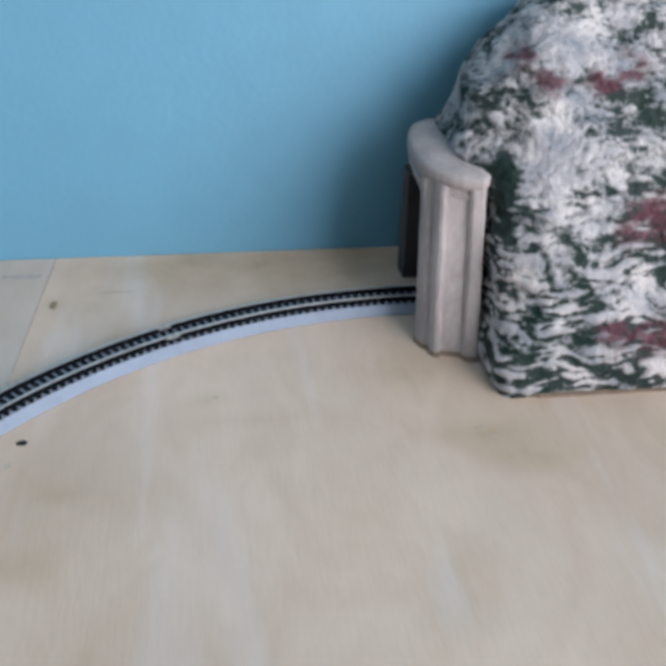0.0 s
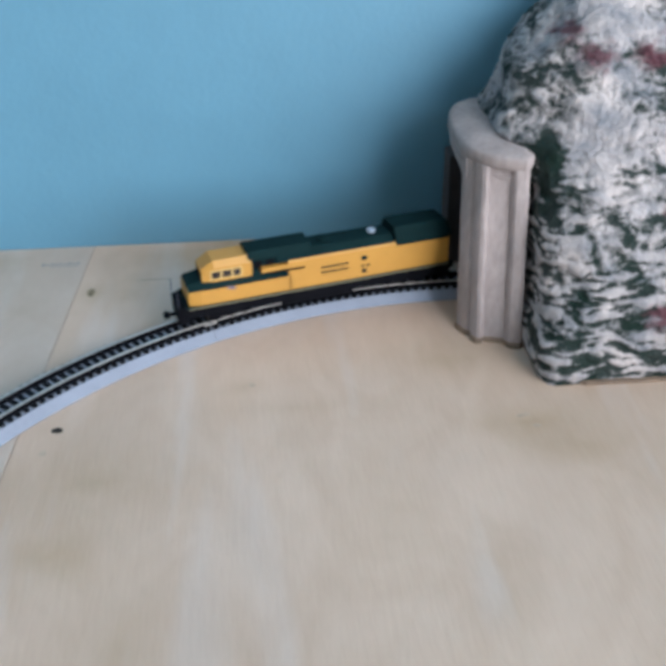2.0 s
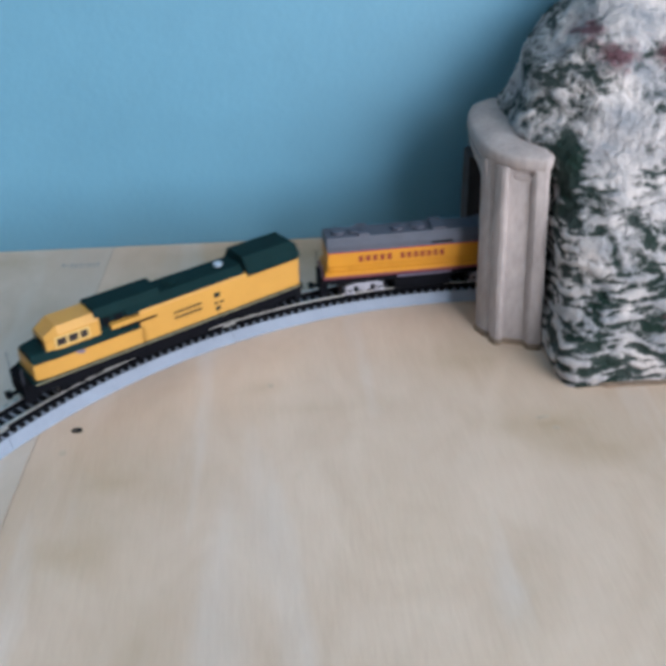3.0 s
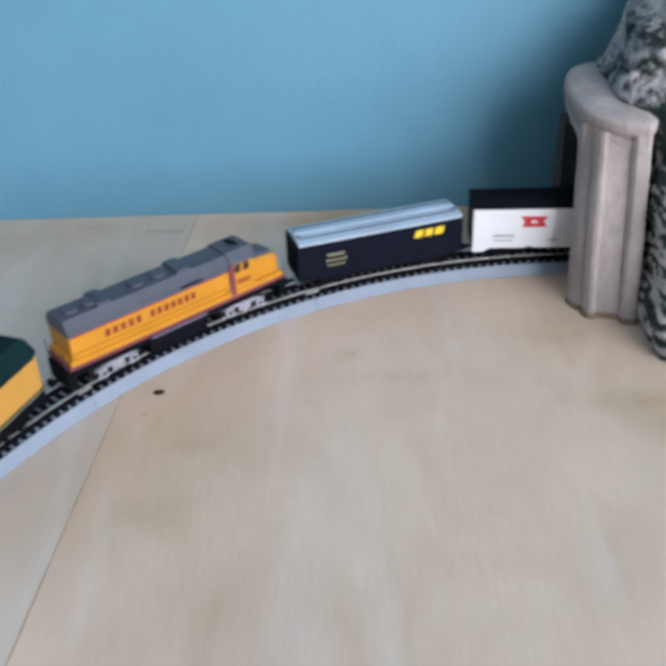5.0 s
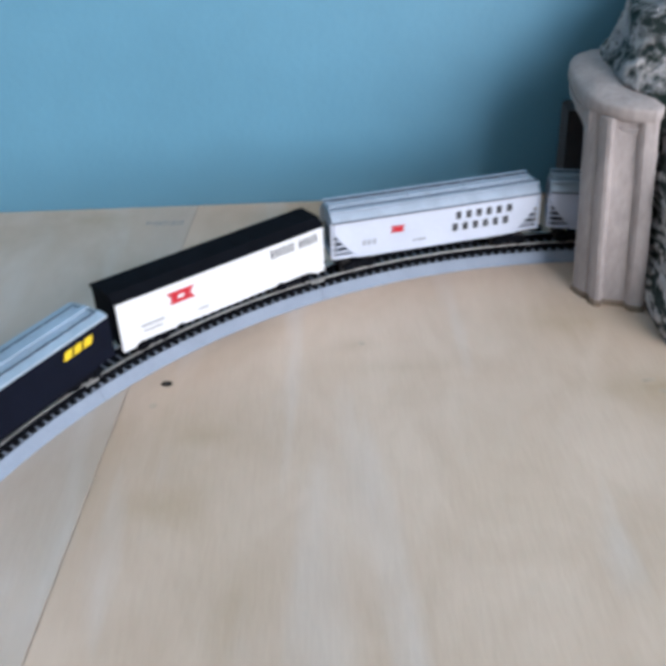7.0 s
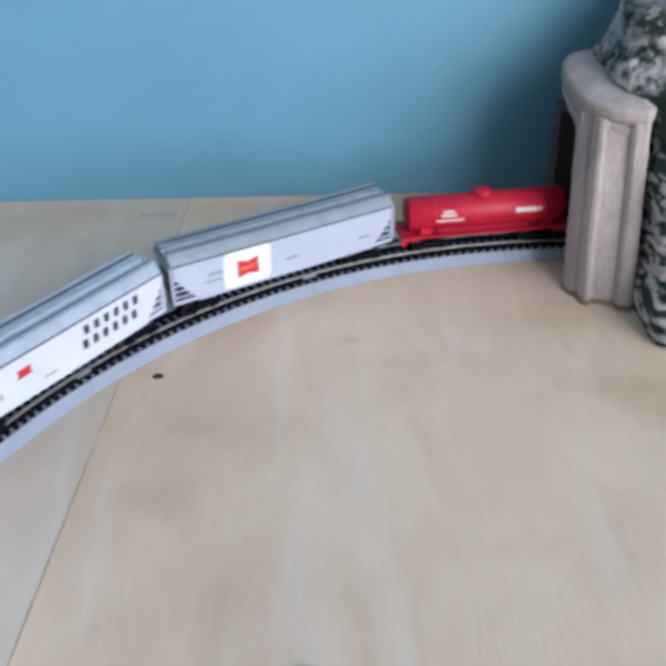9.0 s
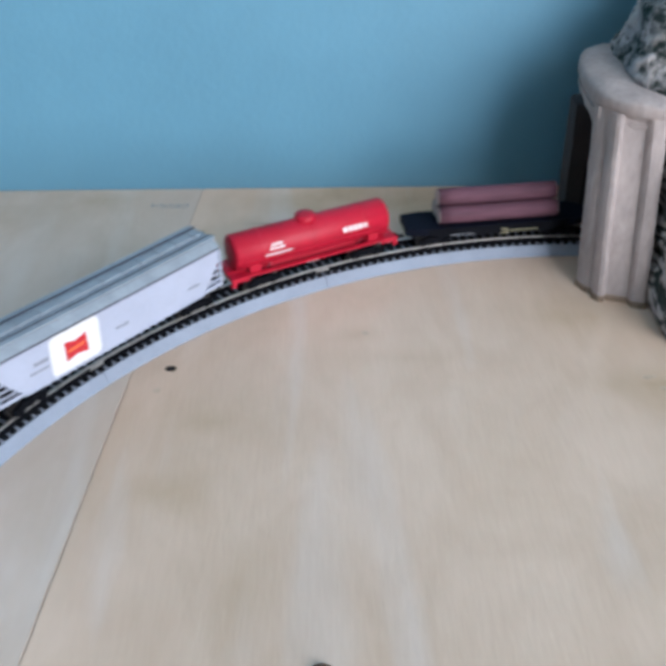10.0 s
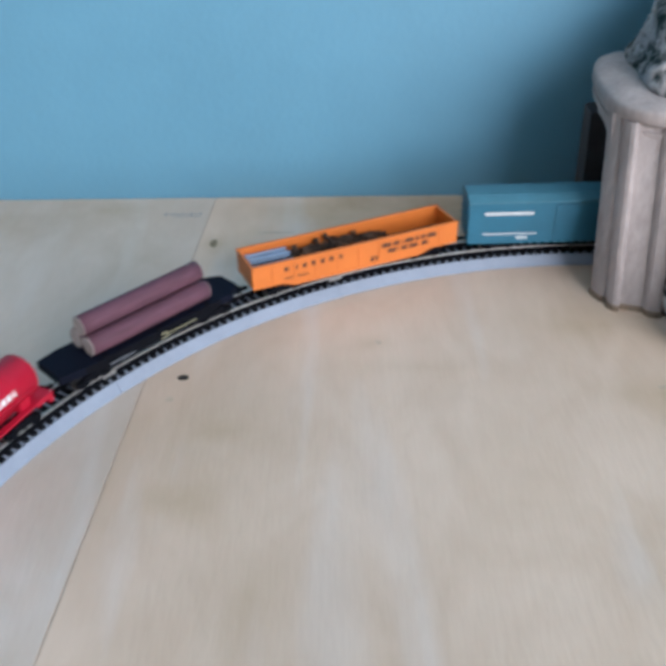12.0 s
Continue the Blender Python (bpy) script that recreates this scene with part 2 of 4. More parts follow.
M["blue_bar"] = material("pale_blue_bar", (0.24, 0.33, 0.47), 0.4, vary=0.1, scale=200)
M["wheel"] = material("dark_wheel_metal", (0.06, 0.055, 0.055), 0.4, 0.6, vary=0.2, scale=300)


# ---- mesh helpers ----
def mesh_of(bm, name, mat, bevel=0.0):
    if bevel:
        edges = [e for e in bm.edges if len(e.link_faces) == 2 and e.calc_face_angle(0) > 0.5]
        bmesh.ops.bevel(bm, geom=edges, offset=bevel, segments=2, affect="EDGES", profile=0.6, clamp_overlap=True)
    bmesh.ops.recalc_face_normals(bm, faces=bm.faces)
    me = bpy.data.meshes.new(name)
    bm.to_mesh(me)
    bm.free()
    for x in (mat if isinstance(mat, (list, tuple)) else [mat]):
        me.materials.append(x)
    return me


def part(name, bm, mat, parent, label="", bevel=0.0):
    ob = new(name, mesh_of(bm, name, mat, bevel))
    ob.parent = parent
    return tagged(ob, label)


def thing(name, bm, mat, label, category, bevel=0.0, group="", kind=""):
    return tagged(new(name, mesh_of(bm, name, mat, bevel)), label, category, group, kind)


def box(bm, x0, x1, y0, y1, z0, z1, mm=0.001):
    v = [bm.verts.new((x * mm, y * mm, z * mm)) for z in (z0, z1) for x, y in ((x0, y0), (x1, y0), (x1, y1), (x0, y1))]
    for f in ((3, 2, 1, 0), (4, 5, 6, 7), (0, 1, 5, 4), (1, 2, 6, 5), (2, 3, 7, 6), (3, 0, 4, 7)):
        bm.faces.new([v[i] for i in f])
    return bm


def loft(bm, rings, closed=True, caps=True):
    """Skins a row of rings with the same number of points, in millimetres."""
    rows = [[bm.verts.new((p[0] * 0.001, p[1] * 0.001, p[2] * 0.001)) for p in r] for r in rings]
    k = len(rows[0])
    for a, b in zip(rows, rows[1:]):
        for i in range(k if closed else k - 1):
            bm.faces.new((a[i], a[(i + 1) % k], b[(i + 1) % k], b[i]))
    if caps:
        bm.faces.new(rows[0][::-1])
        bm.faces.new(rows[-1])
    return bm


def along(bm, x0, x1, profile):
    """A straight body with a cross-section given as (y, z), in millimetres."""
    return loft(bm, [[(x, y, z) for y, z in profile] for x in (x0, x1)])


def side_plate(bm, y0, y1, profile):
    """A plate with an outline given as (x, z), in millimetres."""
    return loft(bm, [[(x, y, z) for x, z in profile] for y in (y0, y1)])


def rod(bm, a, b, r, n=8, mm=0.001):
    a, b = Vector(a) * mm, Vector(b) * mm
    m = Matrix.Translation((a + b) / 2) @ (b - a).to_track_quat("Z", "Y").to_matrix().to_4x4()
    bmesh.ops.create_cone(bm, cap_ends=True, segments=n, radius1=r * mm, radius2=r * mm, depth=(b - a).length, matrix=m)
    return bm


B = bmesh.new


def smooth(ob):
    for p in ob.data.polygons:
        p.use_smooth = True
    return ob


# ---- room ----
SEAM0, SEAM1 = (-0.1206, 0.427), (-0.2115, -1.40)  # the joint between the two boards
RX0, RX1, RY0, RY1, RZ0, RZ1 = -1.7, 3.3, -1.60, 0.427, -0.75, 2.40


def slab(name, x0, x1, y0, y1, z0, z1, mat, label, category):
    return thing(name, box(B(), x0, x1, y0, y1, z0, z1, 1.0), mat, label, category, kind="structure")


slab("wall_north", RX0, RX1, RY1, RY1 + 0.1, RZ0, RZ1, M["wall"], "smooth wall painted sky blue behind the railway", "wall")
slab("wall_west", RX0 - 0.1, RX0, RY0, RY1 + 0.1, RZ0, RZ1, M["room"], "plain pale plastered side wall", "wall")
slab("wall_east", RX1, RX1 + 0.1, RY0, RY1 + 0.1, RZ0, RZ1, M["room"], "plain pale plastered side wall", "wall")
slab("floor", RX0, RX1, RY0 - 0.1, RY1, RZ0 - 0.1, RZ0, M["floor"], "plain dull brown floor under the table", "floor")
slab("ceiling", RX0, RX1, RY0 - 0.1, RY1 + 0.1, RZ1, RZ1 + 0.1, M["ceiling"], "plain white painted ceiling", "ceiling")
south = B()
box(south, RX0, WIN["x0"], RY0 - 0.1, RY0, RZ0, RZ1, 1.0)
box(south, WIN["x1"], RX1, RY0 - 0.1, RY0, RZ0, RZ1, 1.0)
box(south, WIN["x0"], WIN["x1"], RY0 - 0.1, RY0, RZ0, WIN["z0"], 1.0)
box(south, WIN["x0"], WIN["x1"], RY0 - 0.1, RY0, WIN["z1"], RZ1, 1.0)
thing("wall_south", south, M["room"], "plain pale plastered wall with a tall window opening", "wall", kind="structure")


def board(name, outline, mat, label):
    bm = B()
    low, high = [bm.verts.new((x, y, -0.012)) for x, y in outline], [bm.verts.new((x, y, 0)) for x, y in outline]
    bm.faces.new(low[::-1])
    bm.faces.new(high)
    for i in range(len(outline)):
        j = (i + 1) % len(outline)
        bm.faces.new((low[i], low[j], high[j], high[i]))
    return thing(name, bm, mat, label, "table top", bevel=0.0004, kind="structure")


GAP = 0.0004
board("table_top_left", [(-1.1, -0.9), (SEAM0[0] - 0.0657 - GAP, -0.9), (SEAM0[0] - GAP, 0.4265), (-1.1, 0.4265)], M["ply_pale"],
      "pale greyish plywood board butted against the next board")
board("table_top_right", [(SEAM0[0] - 0.0657 + GAP, -0.9), (0.64, -0.9), (0.64, 0.4265), (SEAM0[0] + GAP, 0.4265)], M["ply"],
      "warm beige plywood board with knots and streaks")
seam = B()
loft(seam, [[(SEAM0[0] * 1000 - 0.8, 426, z), (SEAM0[0] * 1000 + 0.8, 426, z), (-186.3 + 0.8, -899, z), (-186.3 - 0.8, -899, z)] for z in (-3, -0.35)])
thing("seam_filler", seam, M["seam"], "thin brown filler in the joint between boards", "joint", kind="structure")
slab("table_base", -1.05, 0.62, -0.85, 0.42, RZ0, -0.0125, M["edge"], "plain wooden base that carries the plywood boards", "table base")


# marks in the plywood
def blot(name, x, y, rx, ry, mat, label, category, turn=0.0, z=0.00012, seed=1):
    bm = B()
    rnd = random.Random(seed)
    ring = []
    for i in range(22):
        a = i / 22 * math.tau
        k = 1 + (0.05 if name == "screw_hole" else 0.18) * rnd.uniform(-1, 1)
        u, w = rx * k * math.cos(a), ry * k * math.sin(a)
        ring.append(bm.verts.new((x + u * math.cos(turn) - w * math.sin(turn), y + u * math.sin(turn) + w * math.cos(turn), z)))
    bm.faces.new(ring)
    return thing(name, bm, mat, label, category, kind="structure")


blot("knot_1", -0.1156, 0.3745, 0.0018, 0.0040, M["knot"], "small dark brown knot in the plywood", "knot", seed=3)
blot("knot_2", -0.0376, 0.2875, 0.0016, 0.0014, M["grain"], "tiny pale brown knot in the plywood", "knot", seed=4)
blot("knot_3", 0.0700, 0.2560, 0.0030, 0.0012, M["grain"], "faint grey-brown knot in the plywood", "knot", 0.2, seed=5)
blot("knot_4", 0.0735, 0.2490, 0.0018, 0.0011, M["grain"], "faint grey-brown knot in the plywood", "knot", seed=6)
blot("knot_5", -0.1174, 0.2506, 0.0016, 0.0018, M["grain"], "tiny pale knot in the plywood", "knot", seed=7)
blot("grain_mark", -0.0855, 0.3850, 0.0100, 0.0009, M["grain"], "thin dark grain line in the plywood", "grain", 0.0, seed=8)
# no hole is cut: a flat dark disc paints the shade in it
blot("screw_hole", -0.1141, 0.2641, 0.0023, 0.0018, M["hole"], "small drilled hole, its dark inside painted as a flat disc", "hole", seed=9)
stamp = B()
for i in range(9):
    box(stamp, -145.5 + i * 2.25, -143.9 + i * 2.25, 405.2 + (0.6 if i % 3 else 0), 408.6 - (0.9 if i % 2 else 0), 0.02, 0.08)
box(stamp, -141.0, -126.0, 403.6, 404.3, 0.02, 0.08)
thing("stamp_mark", stamp, M["ink"], "faded grey stamp print on the pale board", "stamp", kind="structure")
chip = B()
bmesh.ops.create_icosphere(chip, subdivisions=2, radius=0.0030, matrix=Matrix.Translation((-0.0540, 0.1296, 0.0009)) @ Matrix.Diagonal((1.0, 0.5, 0.35, 1)))
thing("wood_chip", chip, M["chip"], "small dark brown chip lying on the plywood", "chip")

# ---- track ----
CX, CY, RC = 0.0593, 0.1015, 0.2588   # the curve's centre and radius
BED, TIE, RAIL = 0.0050, 0.0061, 0.0080  # heights of roadbed, ties and rail heads


def ring_body(profile, a0, a1, steps, seam=0.0):
    """Sweeps a (radial offset, height) outline in metres along the curve."""
    bm = B()
    full = abs(a1 - a0 - 360) < 1e-6
    rows = []
    for i in range(steps + (0 if full else 1)):
        a = radians(a0 + (a1 - a0) * i / steps)
        rows.append([bm.verts.new((CX + (RC + o) * math.cos(a), CY + (RC + o) * math.sin(a), z)) for o, z in profile])
    k = len(profile)
    for i in range(steps):
        r, s = rows[i], rows[(i + 1) % len(rows)]
        for j in range(k):
            bm.faces.new((r[j], r[(j + 1) % k], s[(j + 1) % k], s[j]))
    if not full:
        bm.faces.new(rows[0])
        bm.faces.new(rows[-1][::-1])
    return bm


track = new("railway_track")
tagged(track, "curved model railway track with black ties on grey foam roadbed", "railway track")
FOAM = [(-0.0111, 0.0002), (0.0108, 0.0002), (0.0090, BED), (-0.0086, BED)]
JOINTS = [-40, 10, 58, 116.9, 142, 190, 230, 275, 320]
for a, b in zip(JOINTS, JOINTS[1:]):
    part("roadbed", ring_body(FOAM, a + 0.02, b - 0.02, max(8, int((b - a) / 1.0))), M["foam"], track, "light blue-grey foam roadbed", bevel=0.0004)
for side in (-1, 1):
    o = side * 0.0048
    prof = [(o - 0.0005, RAIL - 0.0006), (o + 0.0005, RAIL - 0.0006), (o + 0.0005, RAIL), (o - 0.0005, RAIL)]
    foot_prof = [(o - 0.0009, TIE - 0.0003), (o + 0.0009, TIE - 0.0003), (o + 0.0003, TIE + 0.0004), (o + 0.0003, RAIL - 0.0006), (o - 0.0003, RAIL - 0.0006), (o - 0.0003, TIE + 0.0004)]
    for a, b in zip(JOINTS, JOINTS[1:]):
        part("rail", ring_body(prof, a + 0.03, b - 0.03, int((b - a) / 0.8)), M["rail"], track, "dull nickel rail")
        part("rail_web", ring_body(foot_prof, a + 0.03, b - 0.03, int((b - a) / 0.8)), M["black"], track, "dark rail foot")
        web = [(o - 0.0008, BED), (o + 0.0008, BED), (o + 0.0008, TIE - 0.0004), (o - 0.0008, TIE - 0.0004)]
        part("tie_web", ring_body(web, a + 0.1, b - 0.1, int((b - a) / 1.5)), M["tie"], track)
        joiner = B()
        for h in (TIE + 0.0002,):
            ang = radians(b)
            m = Matrix.Translation((CX + (RC + o) * math.cos(ang), CY + (RC + o) * math.sin(ang), h + 0.0004)) @ Matrix.Rotation(ang + math.pi / 2, 4, "Z")
            bmesh.ops.create_cube(joiner, size=1, matrix=m @ Matrix.Diagonal((0.0062, 0.0017, 0.0009, 1)))
        part("rail_joiner", joiner, M["rail"], track)
tie_bm = B()
box(tie_bm, -0.9, 0.9, -8.2, 8.2, 0, (TIE - BED) * 1000)
tie_mesh = mesh_of(tie_bm, "tie", M["tie"], 0.00015)
STEP = 0.00395 / RC
count = int(math.tau / STEP)
rest = B()
for i in range(count):
    a = i * math.tau / count
    m = Matrix.Translation((CX + RC * math.cos(a), CY + RC * math.sin(a), BED)) @ Matrix.Rotation(a + math.pi / 2, 4, "Z")
    if radians(75) < a < radians(172):
        ob = new("tie", tie_mesh)
        ob.parent, ob.matrix_local = track, m
    else:
        bmesh.ops.create_cube(rest, size=1, matrix=m @ Matrix.Translation((0, 0, 0.00055)) @ Matrix.Diagonal((0.0018, 0.0164, 0.0011, 1)))
tagged(part("far_ties", rest, M["tie"], track), kind="stuff")


# ---- tunnel ----
def curve_at(pairs, z):
    for (z0, a), (z1, b) in zip(pairs, pairs[1:]):
        if z <= z1:
            k = (z - z0) / (z1 - z0)
            return a + (b - a) * k
    return pairs[-1][1]


LEFT = [(0, 83), (40, 87), (66, 84), (84, 74), (107, 83), (124, 97), (140, 114), (150, 136), (156, 165)]
FRONT = [(0, 273), (12, 274), (30, 282), (55, 297), (82, 318), (105, 338), (125, 358), (140, 375), (150, 388), (156, 398)]
RIGHT = [(0, 330), (60, 322), (110, 300), (140, 262), (150, 235), (156, 205)]
BACK = [(0, 424), (60, 424), (110, 423), (140, 419), (156, 405)]


def mountain():
    """A moulded rock shell, open underneath and where the portals stand."""
    nu, nv = 1000, 230
    verts, paint = [], []
    for j in range(nv):
        w = j / (nv - 1)
        z = 156 * (1 - (1 - w) ** 1.35) if j else 0
        x0, x1, y0, y1 = (curve_at(c, z) for c in (LEFT, RIGHT, FRONT, BACK))
        r = min(8 + z * 0.39, (x1 - x0) * 0.48, (y1 - y0) * 0.48)
        # outline of a rounded rectangle by arc length
        px, py = x1 - x0 - 2 * r, y1 - y0 - 2 * r
        arc = math.pi / 2 * r
        total = 2 * px + 2 * py + 4 * arc
        for i in range(nu):
            s = i / nu * total
            for kind, length in (("f", px), ("fr", arc), ("r", py), ("br", arc), ("b", px), ("bl", arc), ("l", py), ("fl", arc)):
                if s <= length:
                    break
                s -= length
            k = s / length if length > 1e-9 else 0
            a = k * math.pi / 2
            if kind == "f":
                p, nrm = (x0 + r + s, y0), (0, -1)
            elif kind == "fr":
                p, nrm = (x1 - r + r * math.sin(a), y0 + r - r * math.cos(a)), (math.sin(a), -math.cos(a))
            elif kind == "r":
                p, nrm = (x1, y0 + r + s), (1, 0)
            elif kind == "br":
                p, nrm = (x1 - r + r * math.cos(a), y1 - r + r * math.sin(a)), (math.cos(a), math.sin(a))
            elif kind == "b":
                p, nrm = (x1 - r - s, y1), (0, 1)
            elif kind == "bl":
                p, nrm = (x0 + r - r * math.sin(a), y1 - r + r * math.cos(a)), (-math.sin(a), math.cos(a))
            elif kind == "l":
                p, nrm = (x0, y1 - r - s), (-1, 0)
            else:
                p, nrm = (x0 + r - r * math.cos(a), y0 + r - r * math.sin(a)), (-math.cos(a), -math.sin(a))
            q = Vector((p[0], p[1], z))
            low = max(0.0, 1 - z / 95)
            lump = noise.noise(q / 34) * 4.5 + noise.noise(q / 14 + Vector((7, 1, 3))) * 2.0
            warp = noise.noise(q / 20 + Vector((3, 9, 2))) * 4.5 + noise.noise(q / 7 + Vector((1, 2, 2))) * 1.5
            layer_q = Vector((q.x / 15, q.y / 15, (z + warp) / 3.5))
            layers = 2.3 * min(0.55, abs(noise.noise(layer_q))) ** 0.6 - 0.85 + noise.noise(Vector((q.x / 6, q.y / 6, (z + warp) / 2.0))) * 0.6
            grit = noise.noise(q / 4.2) * 0.8 + noise.noise(q / 2.0) * 0.4 + noise.noise(q / 1.1) * 0.2
            strata = (0.22 + 0.78 * low) * layers * 1.45
            d = lump * min(1, z / 15 + 0.15) + strata * min(1, z / 6 + 0.2) + grit * (0.35 + 0.45 * (1 - low)) - 1.5
            top = min(1.0, w * 1.02) ** 6
            verts.append(((p[0] + nrm[0] * d * (1 - top)) * 0.001, min((p[1] + nrm[1] * d * (1 - top)), 425.5) * 0.001, max(0.0, z + d * 0.5 * min(1, z / 40)) * 0.001))
            snow = 0.50 + strata * 0.42 + grit * 0.20 + noise.noise(q / 24 + Vector((11, 5, 8))) * 0.20 + noise.noise(Vector((q.x / 13, q.y / 13, z / 8)) + Vector((2, 5, 1))) * 0.34 - 0.10 * (1 - low)
            snow += 0.03 + 0.10 * min(1, max(0, (z - 60) / 40)) - (0.10 if z < 12 else 0)
            snow += 1.1 * math.exp(-((q.x - 113) ** 2 / 110 + (q.y - 330) ** 2 / 400 + (z - 88) ** 2 / 150))
            snow += 0.55 * math.exp(-((q.x - 128) ** 2 / 200 + (z - 128) ** 2 / 70))
            snow -= 1.1 * math.exp(-((q.x - 91) ** 2 / 15 + (q.y - 328) ** 2 / 140 + (z - 68) ** 2 / 300))
            red = 0.0
            for rx, ry, rz, size in ((105, 363, 123, 10), (116, 350, 116, 10), (140, 351, 116, 10), (154, 358, 121, 12), (156, 311, 69, 17), (137, 284, 26, 12), (154, 285, 24, 15), (146, 303, 62, 11)):
                red = max(red, math.exp(-((q.x - rx) ** 2 + ((q.y - ry) * 0.6) ** 2 + ((z - rz) * 1.6) ** 2) / (size * size)))
            red *= 1.0 + noise.noise(Vector((q.x / 9, q.y / 9, z / 4))) * 0.8 + noise.noise(Vector((q.x / 4, q.y / 4, z / 1.6))) * 0.5 - max(0.0, snow - 0.55) * 0.35
            paint.append((min(1, max(0, snow)), max(0, red) * 0.85, 0, 1))
    faces = []
    mid = lambda a, b, k: (verts[a][k] + verts[b][k]) / 2
    for j in range(nv - 1):
        for i in range(nu):
            a, b = j * nu + i, j * nu + (i + 1) % nu
            c, d = (j + 1) * nu + (i + 1) % nu, (j + 1) * nu + i
            x, y, z = mid(a, c, 0), mid(a, c, 1), mid(a, c, 2)
            if x < 0.096 and 0.343 < y < 0.392 and z < 0.070:
                continue  # the mouth behind the portal
            if x > 0.17 and abs(math.hypot(x - CX, y - CY) - RC) < 0.026 and z < 0.062 and y < 0.30:
                continue  # the other mouth
            faces.append((a, b, c, d))
    faces.append(tuple((nv - 1) * nu + i for i in range(nu)))
    me = bpy.data.meshes.new("tunnel_mountain")
    me.from_pydata(verts, [], faces)
    me.materials.append(M["rock"])
    at = me.color_attributes.new("paint", "FLOAT_COLOR", "POINT")
    at.data.foreach_set("color", np.array(paint, dtype=np.float32).ravel())
    me.shade_smooth()
    return me


hill = new("tunnel_mountain")
tagged(hill, "moulded rocky toy mountain painted dark green, snowy white and maroon", "tunnel mountain")
rock = new("rock_shell", mountain())
rock.parent = hill
rim = B()
loft(rim, [[(84, 303, z), (86, 297, z), (97.5, 275.5, z), (102, 273.2, z), (330, 272.6, z), (330, 276, z), (104, 277, z), (101, 279, z), (89, 300, z), (88, 306, z)] for z in (0.1, 1.4)])
part("base_rim", rim, M["brown"], hill, "bare reddish-brown cast edge", bevel=0.0004)

# the portal: leaning pilasters, arched front and a stepped cornice
portal = new("tunnel_portal")
tagged(portal, "grey plaster tunnel portal with fluted pilaster and moulded cornice", "tunnel portal")


def leaning(points, z0, z1, lean):
    """Rings of a pilaster that leans back by the given (x, y) at its top."""
    rings = []
    for i in range(13):
        k = i / 12
        z = z0 + (z1 - z0) * k
        rings.append([(x + lean[0] * z / 74 + 0.25 * noise.noise(Vector((x, y, z)) / 9), y + lean[1] * z / 74 + 0.25 * noise.noise(Vector((y, x, z)) / 9), z) for x, y in points])
    return rings


NEAR = [(57.7, 326.0), (57.5, 323.4), (58.6, 320.6), (60.2, 317.6), (61.4, 316.9), (62.0, 315.4), (61.6, 313.6), (63.2, 310.6), (64.6, 309.6), (66.0, 309.8), (66.8, 311.4), (68.2, 311.0),
        (73.6, 309.4), (75.2, 308.8), (75.8, 306.6), (77.0, 305.0), (80.8, 303.9), (82.4, 304.6), (83.0, 306.4), (85.0, 318.0), (87.0, 332.0), (66.0, 334.0)]
part("pilaster", loft(B(), leaning(NEAR, 0, 74, (3.0, 25))), M["plaster"], portal, "fluted grey plaster pilaster", bevel=0.0005)
foot = B()
loft(foot, [[(x + (x - 74) * k, y + (y - 318) * k, z) for x, y in NEAR] for z, k in ((0.05, 0.05), (1.0, 0.035), (2.2, 0.0))])
part("footing", foot, M["brown"], portal, "chipped brown lower edge")
# far pilaster, its shade put into the colour
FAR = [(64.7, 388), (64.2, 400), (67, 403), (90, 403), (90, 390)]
part("far_pilaster", loft(B(), leaning(FAR, 0, 59.0, (-1.0, 0))), M["shade"], portal, "inner pilaster coloured dark brown for the shade in the portal", bevel=0.0006)


def arch_front(first, last):
    n = 22
    rows = []
    for i in range(first, last + 1):
        a = math.pi * i / n
        y, z = 363 - 26.5 * math.cos(a), 38 + 29 * math.sin(a) ** 0.6
        z = max(z, 61.0) if first else z
        ty = 345 + (403 - 345) * i / n
        front = 63.5 + (i - 12) * 0.95 if first else 61.0
        rows.append([(front, y, z), (front + 6, y, z), (front + 6, ty, 74), (front, ty, 74)])
    return loft(B(), rows)


part("arch_front", arch_front(0, 12), M["plaster"], portal)
part("arch_back", arch_front(12, 22), M["plaster"], portal)
CORNICE = [(76.0, 403), (66.0, 397), (61.0, 382), (60.3, 366), (60.6, 352), (62.5, 345), (67.5, 337.5), (74, 333.0), (83.0, 329.8), (85.6, 331.4), (93, 345), (93, 403)]


def rounded(points, times=2):
    """Cuts the corners of an open outline, keeping its ends."""
    for _ in range(times):
        out = [points[0]]
        for (x0, y0), (x1, y1) in zip(points, points[1:]):
            out += [(x0 * 0.75 + x1 * 0.25, y0 * 0.75 + y1 * 0.25), (x0 * 0.25 + x1 * 0.75, y0 * 0.25 + y1 * 0.75)]
        points = out + [points[-1]]
    return points


def cornice_ring(z, out):
    cx, cy = 78, 368
    ring = []
    for x, y in rounded(CORNICE[:9]) + CORNICE[9:]:
        d = math.hypot(x - cx, y - cy)
        chip = 0.25 * noise.noise(Vector((x, y, z)) / 5)
        ring.append((x + (x - cx) / d * (out + chip), min(404, y + (y - cy) / d * (out + chip)), z + 0.3 * noise.noise(Vector((x, z, y)) / 8)))
    return ring


PROFILE = ((65, -1.8), (67.2, -0.9), (68.2, 0.2), (70.4, 0.4), (71.0, -1.0), (72.4, -1.1), (73.4, 0.8), (74.2, 1.4), (77.8, 1.5), (78.8, 0.8), (79.4, -0.8), (80.6, -6.0))
corn = loft(B(), [[(x, y, h + max(0, y - 331) / 70 * 3.5) for x, y, h in cornice_ring(z, o)] for z, o in PROFILE])
